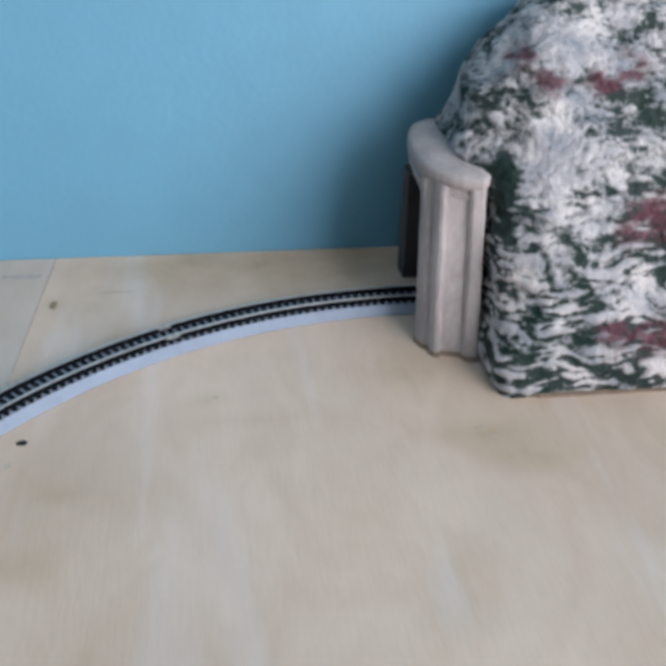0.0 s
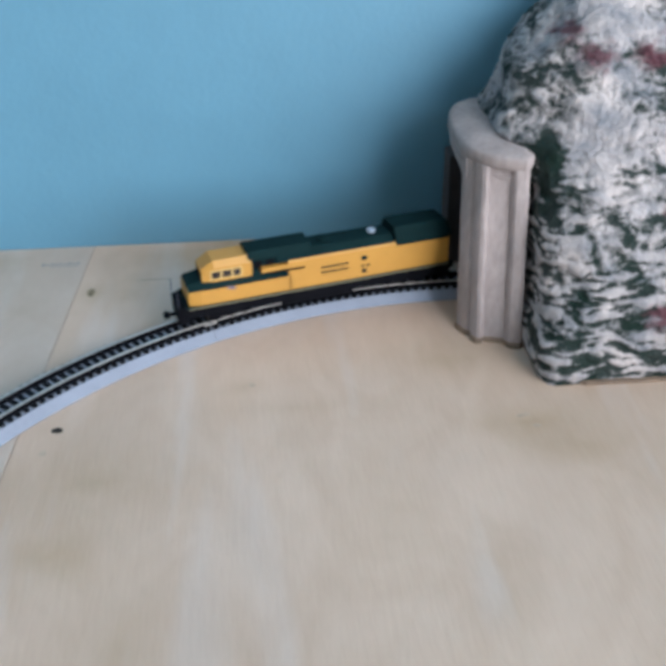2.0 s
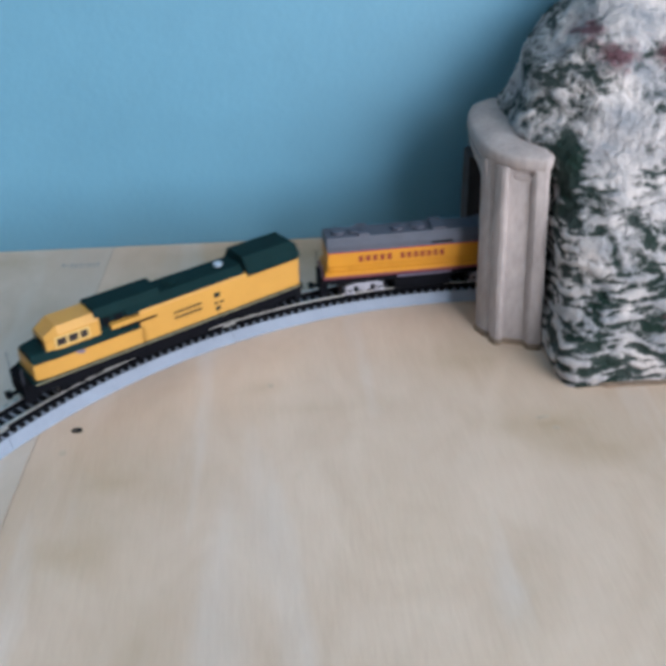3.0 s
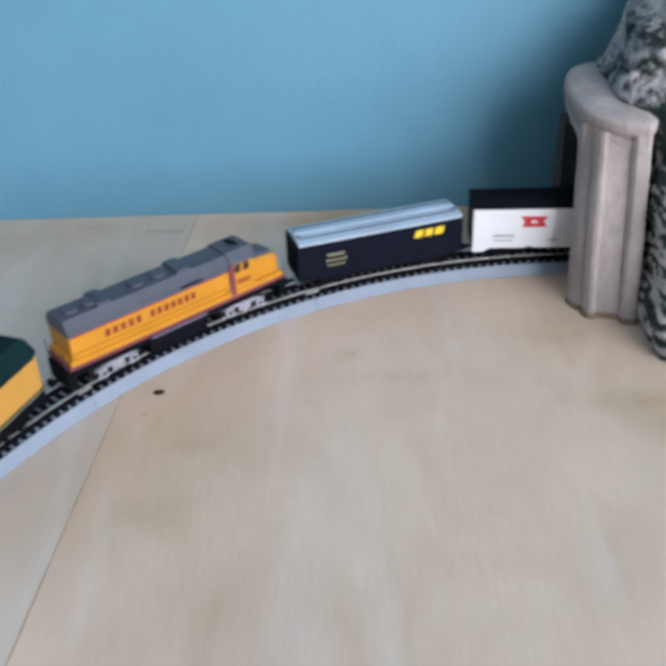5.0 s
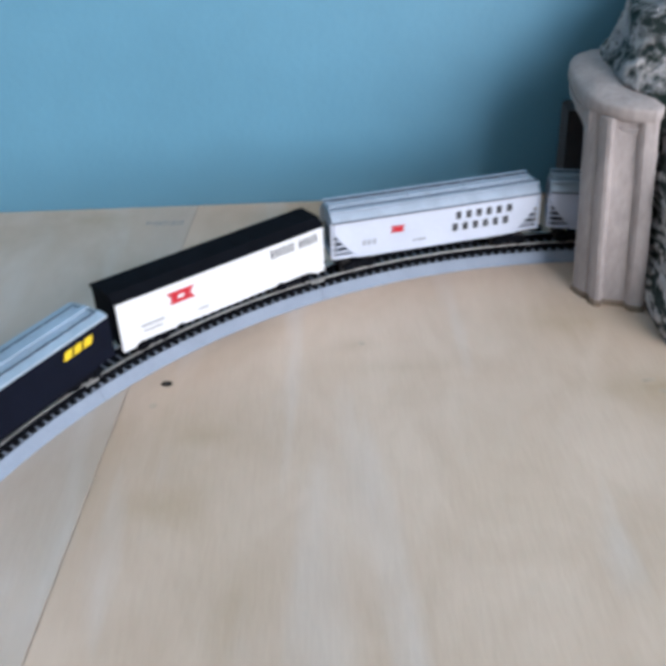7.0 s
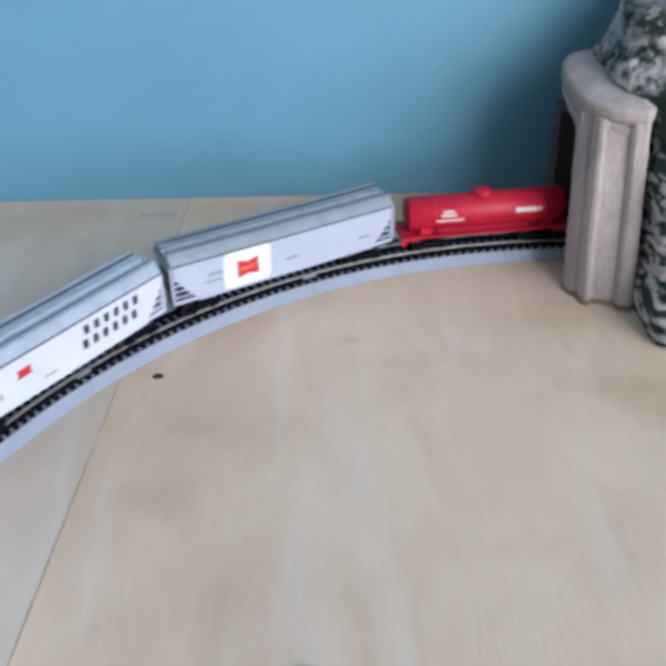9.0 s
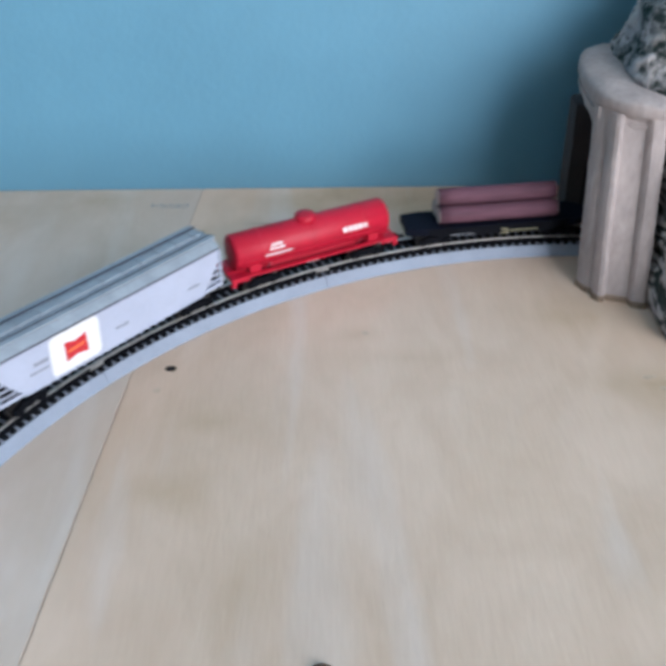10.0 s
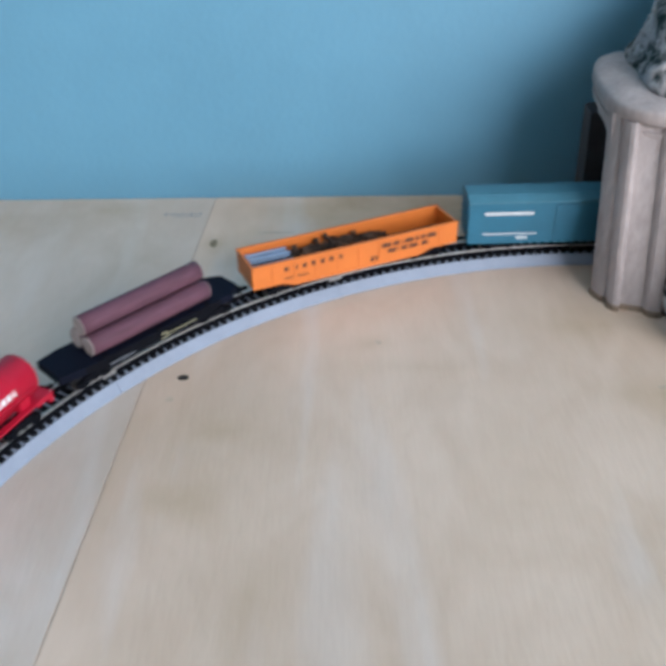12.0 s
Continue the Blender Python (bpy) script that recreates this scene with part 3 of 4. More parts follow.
cornice = smooth(part("cornice", corn, M["plaster"], portal, "stepped grey plaster cornice"))
cornice.data.set_sharp_from_angle(angle=radians(38))

# an added black sheet for the darkness behind the portal, following the curve
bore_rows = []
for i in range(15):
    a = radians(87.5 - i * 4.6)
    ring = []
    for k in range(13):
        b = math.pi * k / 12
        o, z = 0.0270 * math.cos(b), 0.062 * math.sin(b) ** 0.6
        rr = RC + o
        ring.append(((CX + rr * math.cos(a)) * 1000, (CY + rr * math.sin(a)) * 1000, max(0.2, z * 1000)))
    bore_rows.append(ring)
bore = part("bore", loft(B(), bore_rows, closed=False, caps=False), M["dark"], hill, "added black sheet standing in for the tunnel's darkness")


# ---- rolling stock; x forward along the track, +y to the inside of the curve, z up from the rail heads ----
def coupler(car, x, sign):
    bm = B()
    box(bm, min(x, x + sign * 5.0), max(x, x + sign * 5.0), -0.7, 0.7, 2.6, 3.8)
    box(bm, min(x + sign * 3.6, x + sign * 6.0), max(x + sign * 3.6, x + sign * 6.0), -1.6, 1.6, 2.2, 4.4)
    part("coupler", bm, M["black"], car, "black plastic hook coupler", bevel=0.0002)


def truck(car, x, axles, mat, label, spacing=6.6, radius=2.6, half=0.0):
    """A bogie with side frames, springs, journal boxes and wheels, turned to the curve."""
    turn = math.asin(max(-1, min(1, x * 0.001 / RC)))
    bm = B()
    reach = (axles - 1) * spacing / 2
    for s in (-1, 1):
        y0, y1 = sorted((s * 6.0, s * 7.4))
        side_plate(bm, y0, y1, [(-reach - 2.6, 1.6), (-reach - 2.6, 4.0), (-reach + 1.6, 5.2), (reach - 1.6, 5.2), (reach + 2.6, 4.0), (reach + 2.6, 1.6), (reach - 1.4, 1.2), (reach - 3, 2.4), (-reach + 3, 2.4), (-reach + 1.4, 1.2)])
        for k in range(axles):
            ax = -reach + k * spacing
            y2, y3 = sorted((s * 7.4, s * 8.1))
            box(bm, ax - 1.2, ax + 1.2, y2, y3, 1.8, 4.2)
        for k in range(axles - 1):
            ax = -reach + (k + 0.5) * spacing
            y2, y3 = sorted((s * 7.3, s * 7.9))
            box(bm, ax - 1.0, ax + 1.0, y2, y3, 2.2, 5.0)
    box(bm, -2, 2, -6.2, 6.2, 3.4, 5.4)
    t = part("truck", bm, mat, car, label, bevel=0.00015)
    # black plates on the frame paint the shade of its openings
    if mat == M["silver"]:
        for k in range(axles):
            ax = -reach + k * spacing
            for s in (-1, 1):
                a, b = sorted((s * 7.3, s * 7.75))
                hole = box(B(), ax + 1.7, ax + 3.3, a, b, 2.4, 4.2)
                box(hole, ax - 3.3, ax - 1.7, a, b, 2.4, 4.2)
                box(hole, ax - 0.6, ax + 0.6, *sorted((s * 8.05, s * 8.2)), 2.6, 3.6)
                part("opening", hole, M["black"], t, "black plate standing in for a shaded opening in the truck frame")
    grow = (1.25, 1.18, 1.35, 1) if mat == M["silver"] else (1, 1, 1, 1)
    t.matrix_local = Matrix.Translation((x * 0.001, 0, 0)) @ Matrix.Rotation(turn, 4, "Z") @ Matrix.Diagonal(grow)
    for k in range(axles):
        ax = -reach + k * spacing
        w = B()
        for s in (-1, 1):
            rod(w, (ax, s * 4.2, radius), (ax, s * 5.6, radius), radius, 16)
            rod(w, (ax, s * 3.9, radius), (ax, s * 4.2, radius), radius + 0.6, 16)
        rod(w, (ax, -5.6, radius), (ax, 5.6, radius), 0.6, 6)
        part("wheelset", w, M["wheel"], t, "dark metal wheels on an axle")
    return t


def bars(bm, x0, x1, y, z0, z1, n, fill=0.65, thick=0.18, flip=1):
    """Plain letter-sized bars on a side wall at y."""
    w = (x1 - x0) / n
    a, b = sorted((y, y + flip * thick))
    for i in range(n):
        box(bm, x0 + i * w, x0 + i * w + w * fill, a, b, z0, z1)
    return bm


def lettering(car, mat, *rows, label=""):
    for r in rows:
        part("lettering", bars(B(), *r), mat, car, label)


def decal(car, mat, y, outline, label, thick=0.2, name="decal"):
    return part(name, side_plate(B(), y, y + thick, outline), mat, car, label)


def start_car(name, label, category):
    return tagged(new(name), label, category, "cars of the model train")


def handrail(car, x0, x1, y, z0, z1, n, mat):
    bm = B()
    rod(bm, (x0, y, z1), (x1, y, z1), 0.22, 6)
    for i in range(n):
        x = x0 + (x1 - x0) * i / (n - 1)
        rod(bm, (x, y, z0), (x, y, z1), 0.2, 6)
    return part("handrail", bm, mat, car, "thin wire handrail")


def lead_loco():
    c = start_car("lead_locomotive", "yellow diesel locomotive model with dark green roof and nose", "locomotive")
    part("underframe", box(B(), -65, 65, -8.8, 8.8, 1.2, 6.8), M["black"], c, "black frame", bevel=0.0004)
    part("sill_stripe", box(B(), -65.5, 63, -9.6, 9.6, 6.6, 7.3), M["green"], c, "dark green sill line", bevel=0.0002)
    part("sill_line", box(B(), -64.8, 62, -9.7, 9.7, 6.1, 6.5), M["decal_tan"], c, "thin pale line along the sill")
    tank = B()
    along(tank, -16, 18, [(-8, 8), (-8.4, 2.6), (-6.5, 1.2), (6.5, 1.2), (8.4, 2.6), (8, 8)])
    part("fuel_tank", tank, M["black"], c, "black fuel tank", bevel=0.0004)
    # low front body with its deck
    low = B()
    loft(low, [[(x, -w, 7.2), (x, w, 7.2), (x, w, z), (x, -w, z)] for x, w, z in ((14, 9.4, 14.4), (56, 9.4, 14.4), (61.5, 8.2, 13.8))])
    part("front_body", low, M["yellow"], c, "yellow low front body", bevel=0.0005)
    deck = B()
    loft(deck, [[(x, -w, z - 3.6), (x, w, z - 3.6), (x, w * k, z), (x, -w * k, z)] for x, w, z, k in ((13, 9.35, 17.9, 0.66), (53.0, 9.35, 17.9, 0.66), (61.2, 8.1, 16.6, 0.72))])
    part("front_deck", deck, M["green"], c, "dark green nose deck", bevel=0.0003)
    cab = B()
    loft(cab, [[(x, -w, 15.6), (x, w, 15.6), (x, w, z * 0.72 + 4.4), (x, w * 0.72, z), (x, -w * 0.72, z), (x, -w, z * 0.72 + 4.4)] for x, w, z in ((32, 7.2, 26.4), (49, 7.2, 26.2), (54.5, 6.6, 22.8))])
    part("cab", cab, M["yellow"], c, "yellow cab", bevel=0.0005)
    for s in (-1, 1):
        part("window_frame", box(B(), 36.4, 51.0, *sorted((s * 6.9, s * 7.35)), 17.8, 22.4), M["decal_yellow_pale"], c, "cream window frame")
    for x0, x1 in ((37.2, 40.4), (41.4, 45.4), (46.4, 50.2)):
        for s in (-1, 1):
            a, b = sorted((s * 7.1, s * 7.5))
            part("cab_window", box(B(), x0, x1, a, b, 18.5, 21.7), M["glass"], c, "dark cab window")
    for y0, y1 in ((-5, -0.6), (0.6, 5)):
        w = B()
        loft(w, [[(53.4, y0, 18.2), (53.4, y1, 18.2), (53.4, y1, 20.6), (53.4, y0, 20.6)], [(54.8, y0, 18.2), (54.8, y1, 18.2), (54.8, y1, 20.6), (54.8, y0, 20.6)]])
        part("windscreen", w, M["glass"], c, "dark windscreen pane")
    hood = B()
    along(hood, 4, 33.5, [(-6.6, 15), (-6.6, 24.2), (-5.4, 27.8), (5.4, 27.8), (6.6, 24.2), (6.6, 15)])
    part("engine_hood", hood, M["green"], c, "dark green engine hood", bevel=0.0004)
    for i in range(4):
        g = B()
        for s in (-1, 1):
            a, b = sorted((s * 5.9, s * 7.0))
            box(g, 11 + i * 5.4, 14.6 + i * 5.4, a, b, 19.6, 23.2)
        part("grille", g, M["black"], c, "black intake grille", bevel=0.0002)
    rear = B()
    along(rear, -64.5, 15.5, [(-9.4, 7.2), (-9.4, 21.2), (-8.8, 22.0), (8.8, 22.0), (9.4, 21.2), (9.4, 7.2)])
    part("rear_body", rear, M["yellow"], c, "yellow full-width hood side", bevel=0.0004)
    step = B()
    box(step, 15, 28, -9.4, 9.4, 18.3, 20.4)
    part("body_step", step, M["yellow"], c, bevel=0.0004)
    slot = B()
    for s in (-1, 1):
        a, b = sorted((s * 9.3, s * 9.6))
        box(slot, 8, 24, a, b, 17.2, 18.2)
    part("air_slot", slot, M["black"], c, "black slot in the yellow side")
    roof = B()
    along(roof, -36, 20.5, [(-9.0, 21.6), (-5.4, 25.2), (5.4, 25.2), (9.0, 21.6)])
    part("roof", roof, M["green"], c, "dark green sloping roof", bevel=0.0004)
    rad = B()
    loft(rad, [[(x, -w, 20.6), (x, w, 20.6), (x, w, 22.4), (x, w * 0.62, z), (x, -w * 0.62, z), (x, -w, 22.4)] for x, w, z in ((-66.0, 8.6, 26.0), (-63, 9.9, 28.6), (-37, 9.9, 28.6))])
    part("radiator_roof", rad, M["green"], c, "dark green raised radiator roof", bevel=0.0005)
    fan = B()
    rod(fan, (-28, 0, 25.0), (-28, 0, 26.6), 1.9, 20)
    part("exhaust_stack", fan, M["steel"], c, "small bright roof fan")
    for x in (-4, 8):
        f = B()
        rod(f, (x, 0, 25.6), (x, 0, 26.7), 3.0, 20)
        part("roof_fan", f, M["green"], c)
    lettering(c, M["green"], (-13, 0.5, 9.4, 15.2, 16.4, 9), (-13, 0.5, 9.4, 12.6, 13.8, 9), (-22.5, -19.6, 9.4, 16.0, 18.2, 1, 1.0), (-24, -18.6, 9.4, 12.6, 13.6, 2), (-22.2, -20, 9.4, 9.4, 11.4, 1, 1.0))
    lettering(c, M["green"], (-0.5, 13, -9.4, 15.2, 16.4, 9, 0.65, 0.18, -1), (-0.5, 13, -9.4, 12.6, 13.8, 9, 0.65, 0.18, -1))
    decal(c, M["decal_purple"], 9.4, [(40.5, 12.6), (44.0, 13.6), (44.0, 15.0), (40.5, 14.2)], "small purple-grey emblem")
    part("pilot", box(B(), 62, 66.5, -8.0, 8.0, 1.2, 9.6), M["black"], c, "black end steps", bevel=0.0005)
    part("pilot", box(B(), -66.5, -63, -8.0, 8.0, 1.2, 9.6), M["black"], c, "black end steps", bevel=0.0005)
    handrail(c, 66.2, 66.2001, 7.6, 6.8, 14.5, 2, M["grey_roof"])
    handrail(c, 66.2, 66.2001, -7.6, 6.8, 14.5, 2, M["grey_roof"])
    handrail(c, -66.3, -66.3001, 7.6, 6.8, 14.0, 2, M["grey_roof"])
    handrail(c, -66.3, -66.3001, -7.6, 6.8, 14.0, 2, M["grey_roof"])
    truck(c, 44, 3, M["black"], "black three-axle truck", 7.6)
    truck(c, -44, 3, M["black"], "black three-axle truck", 7.6)
    coupler(c, 66, 1)
    coupler(c, -66, -1)
    return c, 44


def second_loco():
    c = start_car("second_locomotive", "golden yellow diesel locomotive model with grey roof, silver trucks", "locomotive")
    part("underframe", box(B(), -53, 48, -8.2, 8.2, 3.4, 6.6), M["black"], c, "black frame", bevel=0.0004)
    part("sill_stripe", box(B(), -53.4, 48.4, -9.0, 9.0, 6.4, 8.0), M["maroon"], c, "dark red sill band", bevel=0.0002)
    tank = B()
    along(tank, -13, 14, [(-8, 8), (-8.2, 2.6), (-6.5, 1.2), (6.5, 1.2), (8.2, 2.6), (8, 8)])
    part("fuel_tank", tank, M["black"], c, "black fuel tank", bevel=0.0004)
    body = B()
    along(body, -27, 46, [(-8.4, 7.6), (-8.4, 19.6), (8.4, 19.6), (8.4, 7.6)])
    part("long_hood", body, M["gold"], c, "golden yellow long hood", bevel=0.0004)
    part("walkway", box(B(), -52.6, 47.4, -9.1, 9.1, 7.9, 10.2), M["gold"], c, "golden yellow walkway edge", bevel=0.0003)
    line = B()
    along(line, -27, 46.15, [(-8.55, 19.4), (-8.55, 19.75), (8.55, 19.75), (8.55, 19.4)])
    part("red_line", line, M["decal_red"], c, "thin red line under the roof")
    roof = B()
    along(roof, -27, 46.2, [(-8.5, 19.7), (-8.2, 22.6), (-5.6, 26.0), (5.6, 26.0), (8.2, 22.6), (8.5, 19.7)])
    part("hood_roof", roof, M["grey_roof"], c, "dull grey rounded hood roof", bevel=0.0005)
    for x in (40, 32, 12, 2):
        f = B()
        rod(f, (x, 0, 25.8), (x, 0, 27.4), 3.3, 20)
        part("roof_fan", f, M["grey_roof"], c, bevel=0.0)
    for x0, x1 in ((26, 31), (-10, -4)):
        part("dynamic_brake", box(B(), x0, x1, -5.6, 5.6, 25.6, 27.4), M["grey_roof"], c, bevel=0.0005)
    slot = B()
    for x0, x1 in ((-13, -3),):
        box(slot, x0, x1, 8.0, 8.5, 20.8, 21.8)
    part("air_slot", slot, M["black"], c, "dark roof slot")
    cab = B()
    loft(cab, [[(x, -8.8, 8), (x, 8.8, 8), (x, 8.8, 22.6), (x, 5.8, 26.0), (x, -5.8, 26.0), (x, -8.8, 22.6)] for x in (-27, -38)])
    part("cab", cab, [M["gold"]], c, "golden yellow cab", bevel=0.0004)
    croof = B()
    loft(croof, [[(x, -9.0, 21.8), (x, -9.0, 22.6), (x, -5.9, 26.7), (x, 5.9, 26.7), (x, 9.0, 22.6), (x, 9.0, 21.8), (x, 5.6, 25.6), (x, -5.6, 25.6)] for x in (-26.6, -39.6)])
    part("cab_roof", croof, M["grey_roof"], c, "grey cab roof", bevel=0.0003)
    nose = B()
    loft(nose, [[(x, -w, 8), (x, w, 8), (x, w, z - 1.2), (x, w - 1.4, z), (x, -w + 1.4, z), (x, -w, z - 1.2)] for x, w, z in ((-38, 7.4, 19.4), (-50.5, 7.4, 18.6), (-52, 6.8, 17.4))])
    part("short_nose", nose, M["gold"], c, "golden yellow short nose", bevel=0.0004)
    for x0, x1 in ((-31.5, -28.8), (-35.8, -33.0)):
        for s in (-1, 1):
            a, b = sorted((s * 8.7, s * 9.0))
            part("cab_window", box(B(), x0, x1, a, b, 18.0, 21.4), M["glass"], c, "dark cab window")
    cap = B()
    loft(cap, [[(x, -w, z), (x, w, z), (x, w * 0.7, z + 1.3), (x, -w * 0.7, z + 1.3)] for x, w, z in ((-39, 6.2, 19.0), (-48.5, 6.2, 18.5), (-51, 5.0, 17.6))])
    part("nose_cap", cap, M["grey_roof"], c, "dark grey top of the nose", bevel=0.0003)
    horn = B()
    for y in (-1.6, 0, 1.6):
        rod(horn, (-36, y, 26.4), (-32, y, 28.4), 0.6, 8)
    part("horn", horn, M["black"], c, "black air horns on the cab roof")
    # lighter strip that paints the highlight on the black fuel tank
    part("tank_highlight", box(B(), -13, 13, 8.3, 9.0, 5.0, 5.7), M["decal_purple"], c, "purple-grey strip painted for the highlight along the fuel tank")
    fr = B()
    for y0, y1 in ((-6, -1), (1, 6)):
        box(fr, -38.4, -37.8, y0, y1, 19.2, 22.2)
    part("windscreen", fr, M["glass"], c, "dark windscreen panes")
    lettering(c, M["letter_red"], (16.0, 33.0, 8.4, 14.4, 17.4, 5, 0.6), (-9.0, 13.0, 8.4, 14.4, 17.4, 7, 0.6))
    lettering(c, M["letter_red"], (-36, -29, 8.8, 12.4, 14.8, 4, 0.62))
    # a raised dark strip paints the shade of the recess between hood and cab
    gap = B()
    box(gap, -28.4, -25.8, 8.35, 9.15, 8.4, 21.8)
    part("cab_joint", gap, M["maroon"], c, "dark red strip standing in for the shaded recess by the cab")
    part("pilot", box(B(), 46, 49.6, -7.6, 7.6, 1.4, 9.6), M["black"], c, "black end steps", bevel=0.0005)
    part("pilot", box(B(), -55.2, -51.8, -7.6, 7.6, 1.4, 9.6), M["black"], c, "black end steps", bevel=0.0005)
    handrail(c, 49.2, 49.2001, 7.2, 6.6, 14, 2, M["grey_roof"])
    handrail(c, 49.2, 49.2001, -7.2, 6.6, 14, 2, M["grey_roof"])
    handrail(c, -24, 45, 9.0, 8.0, 12.6, 8, M["gold"])
    handrail(c, -54.8, -54.8001, 7.2, 6.6, 14, 2, M["grey_roof"])
    truck(c, 30, 2, M["silver"], "silver painted two-axle truck", 11.5)
    truck(c, -33, 2, M["silver"], "silver painted two-axle truck", 11.5)
    coupler(c, 48.5, 1)
    coupler(c, -53.5, -1)
    return c, 33


def freight_ends(c, half, mat=None, inset=14.0):
    sill = B()
    box(sill, -half + 2, half - 2, -3.0, 3.0, 1.6, 4.2)
    for e in (-1, 1):
        box(sill, *sorted((e * (half - inset - 3), e * (half - inset + 3))), -6.0, 6.0, 2.2, 4.4)
    part("centre_sill", sill, M["black"], c, "black centre sill")
    truck(c, half - inset, 2, M["black"], "black two-axle truck", 10.4)
    truck(c, -half + inset, 2, M["black"], "black two-axle truck", 10.4)
    coupler(c, half - 0.5, 1)
    coupler(c, -half + 0.5, -1)


def black_car():
    c = start_car("black_freight_car", "black high-sided freight car model with bright metal roof", "freight car")
    h = 39
    body = B()
    along(body, -h, h, [(-9.3, 3.2), (-9.3, 20.6), (9.3, 20.6), (9.3, 3.2)])
    part("body", body, M["navy"], c, "blue-black body sides", bevel=0.0004)
    for x in (-h - 0.3, h - 0.5):
        for y in (-6, -2, 2, 6):
            part("end_rib", box(B(), x, x + 0.8, y - 0.5, y + 0.5, 4, 20), M["black"], c)
    roof = B()
    along(roof, -h + 0.6, h - 0.6, [(-9.5, 20.4), (-9.5, 21.4), (-6.2, 22.2), (6.2, 22.2), (9.5, 21.4), (9.5, 20.4)])
    part("roof", roof, M["steel"], c, "bright bluish metal roof", bevel=0.0003)
    for y in (-5.4, 5.4):
        part("roof_seam", box(B(), -h + 2.0, h - 2.0, y - 0.3, y + 0.3, 22.0, 22.5), M["grey_roof"], c, "thin dark seam along the roof")
    for e in (-1, 1):
        part("roof_seam", box(B(), *sorted((e * (h - 2.6), e * (h - 2.0))), -5.1, 5.1, 22.0, 22.5), M["grey_roof"], c)
    part("running_board", box(B(), -h + 1.2, h - 1.2, -1.3, 1.3, 22.5, 23.1), M["steel"], c, "raised metal roof walk", bevel=0.0002)
    rib = B()
    for i in range(11):
        x = -h + 4 + i * 7
        box(rib, x - 0.35, x + 0.35, -6.0, 6.0, 22.1, 22.5)
    part("roof_ribs", rib, M["steel"], c)
    # emblem of plain strokes
    for x0, x1 in ((-15.4, -19.4), (-20.2, -24.2), (-25.0, -29.4)):
        em = B()
        side_plate(em, 9.3, 9.5, [(x0 + 0.2, 14.4), (x1 + 0.6, 14.4), (x1 - 0.4, 17.8), (x0 - 0.8, 17.8)])
        part("decal", em, M["decal_yellow"], c, "yellow emblem of plain blocks")
    lettering(c, M["decal_tan"], (18, 26, 9.3, 13.4, 14.8, 5), (17, 27, 9.3, 11.0, 12.0, 7), (18, 26, 9.3, 8.8, 9.6, 6))
    sill = B()
    side_plate(sill, 8.4, 9.2, [(-26, 3.4), (-22, 2.0), (22, 2.0), (26, 3.4)])
    side_plate(sill, -9.2, -8.4, [(-26, 3.4), (-22, 2.0), (22, 2.0), (26, 3.4)])
    part("side_sill", sill, M["black"], c)
    freight_ends(c, h)
    return c, h - 14


def white_boxcar():
    c = start_car("white_boxcar", "white boxcar model with black roof and ends, red emblem", "boxcar")
    h = 49
    core = B()
    along(core, -h, h, [(-9.4, 4), (-9.4, 24), (-6, 25.6), (6, 25.6), (9.4, 24), (9.4, 4)])
    part("body", core, M["black"], c, "black boxcar body showing at roof and ends", bevel=0.0004)
    for s in (-1, 1):
        a, b = sorted((s * 9.2, s * 9.9))
        plate = B()
        side_plate(plate, a, b, [(-h + 0.4, 2.0), (-h + 5, 2.0), (-h + 8, 3.9), (h - 8, 3.9), (h - 5, 2.0), (h - 0.4, 2.0), (h - 0.4, 23.4), (-h + 0.4, 23.4)])
        part("side", plate, M["white"], c, "white side panel", bevel=0.0002)
        seams = B()
        for i in range(15):
            x = -42 + i * 6
            a2, b2 = sorted((s * 9.9, s * 10.0))
            box(seams, x - 0.15, x + 0.15, a2, b2, 4.2, 23)
        part("panel_seams", seams, M["white"], c)
    roof = B()
    along(roof, -h - 0.4, h + 0.4, [(-10.1, 23.2), (-10.1, 24.1), (-6, 26.4), (6, 26.4), (10.1, 24.1), (10.1, 23.2)])
    part("roof", roof, M["black"], c, "black roof", bevel=0.0003)
    rib = B()
    for i in range(14):
        x = -h + 4 + i * 7
        along(rib, x - 0.4, x + 0.4, [(-10.0, 23.8), (-6, 26.55), (6, 26.55), (10.0, 23.8)])
    part("roof_ribs", rib, M["black"], c)
    decal(c, M["decal_red"], 9.95, [(26.5, 14.4), (15.5, 14.4), (17.2, 17.0), (15.5, 19.6), (27.5, 19.6), (25.6, 17.0)], "red flag-shaped emblem")
    decal(c, M["white"], 10.1, [(20.2, 16.3), (22.8, 16.3), (22.8, 17.7), (20.2, 17.7)], "white mark in the emblem", name="emblem_mark")
    lettering(c, M["decal_black"], (-33, -20.5, 9.9, 17.2, 21.0, 6, 0.5), (-45, -35, 9.9, 17.2, 21.0, 5, 0.5))
    lettering(c, M["decal_grey"], (30, 40, 9.9, 9.6, 10.6, 7), (31, 39, 9.9, 7.4, 8.2, 7), (10, 15, 9.9, 7.4, 8.2, 4))
    for x in (23, -25):
        part("sill_bracket", box(B(), x - 1.2, x + 1.2, 9.6, 10.4, 3.6, 4.6), M["black"], c)
    freight_ends(c, h)
    return c, h - 14


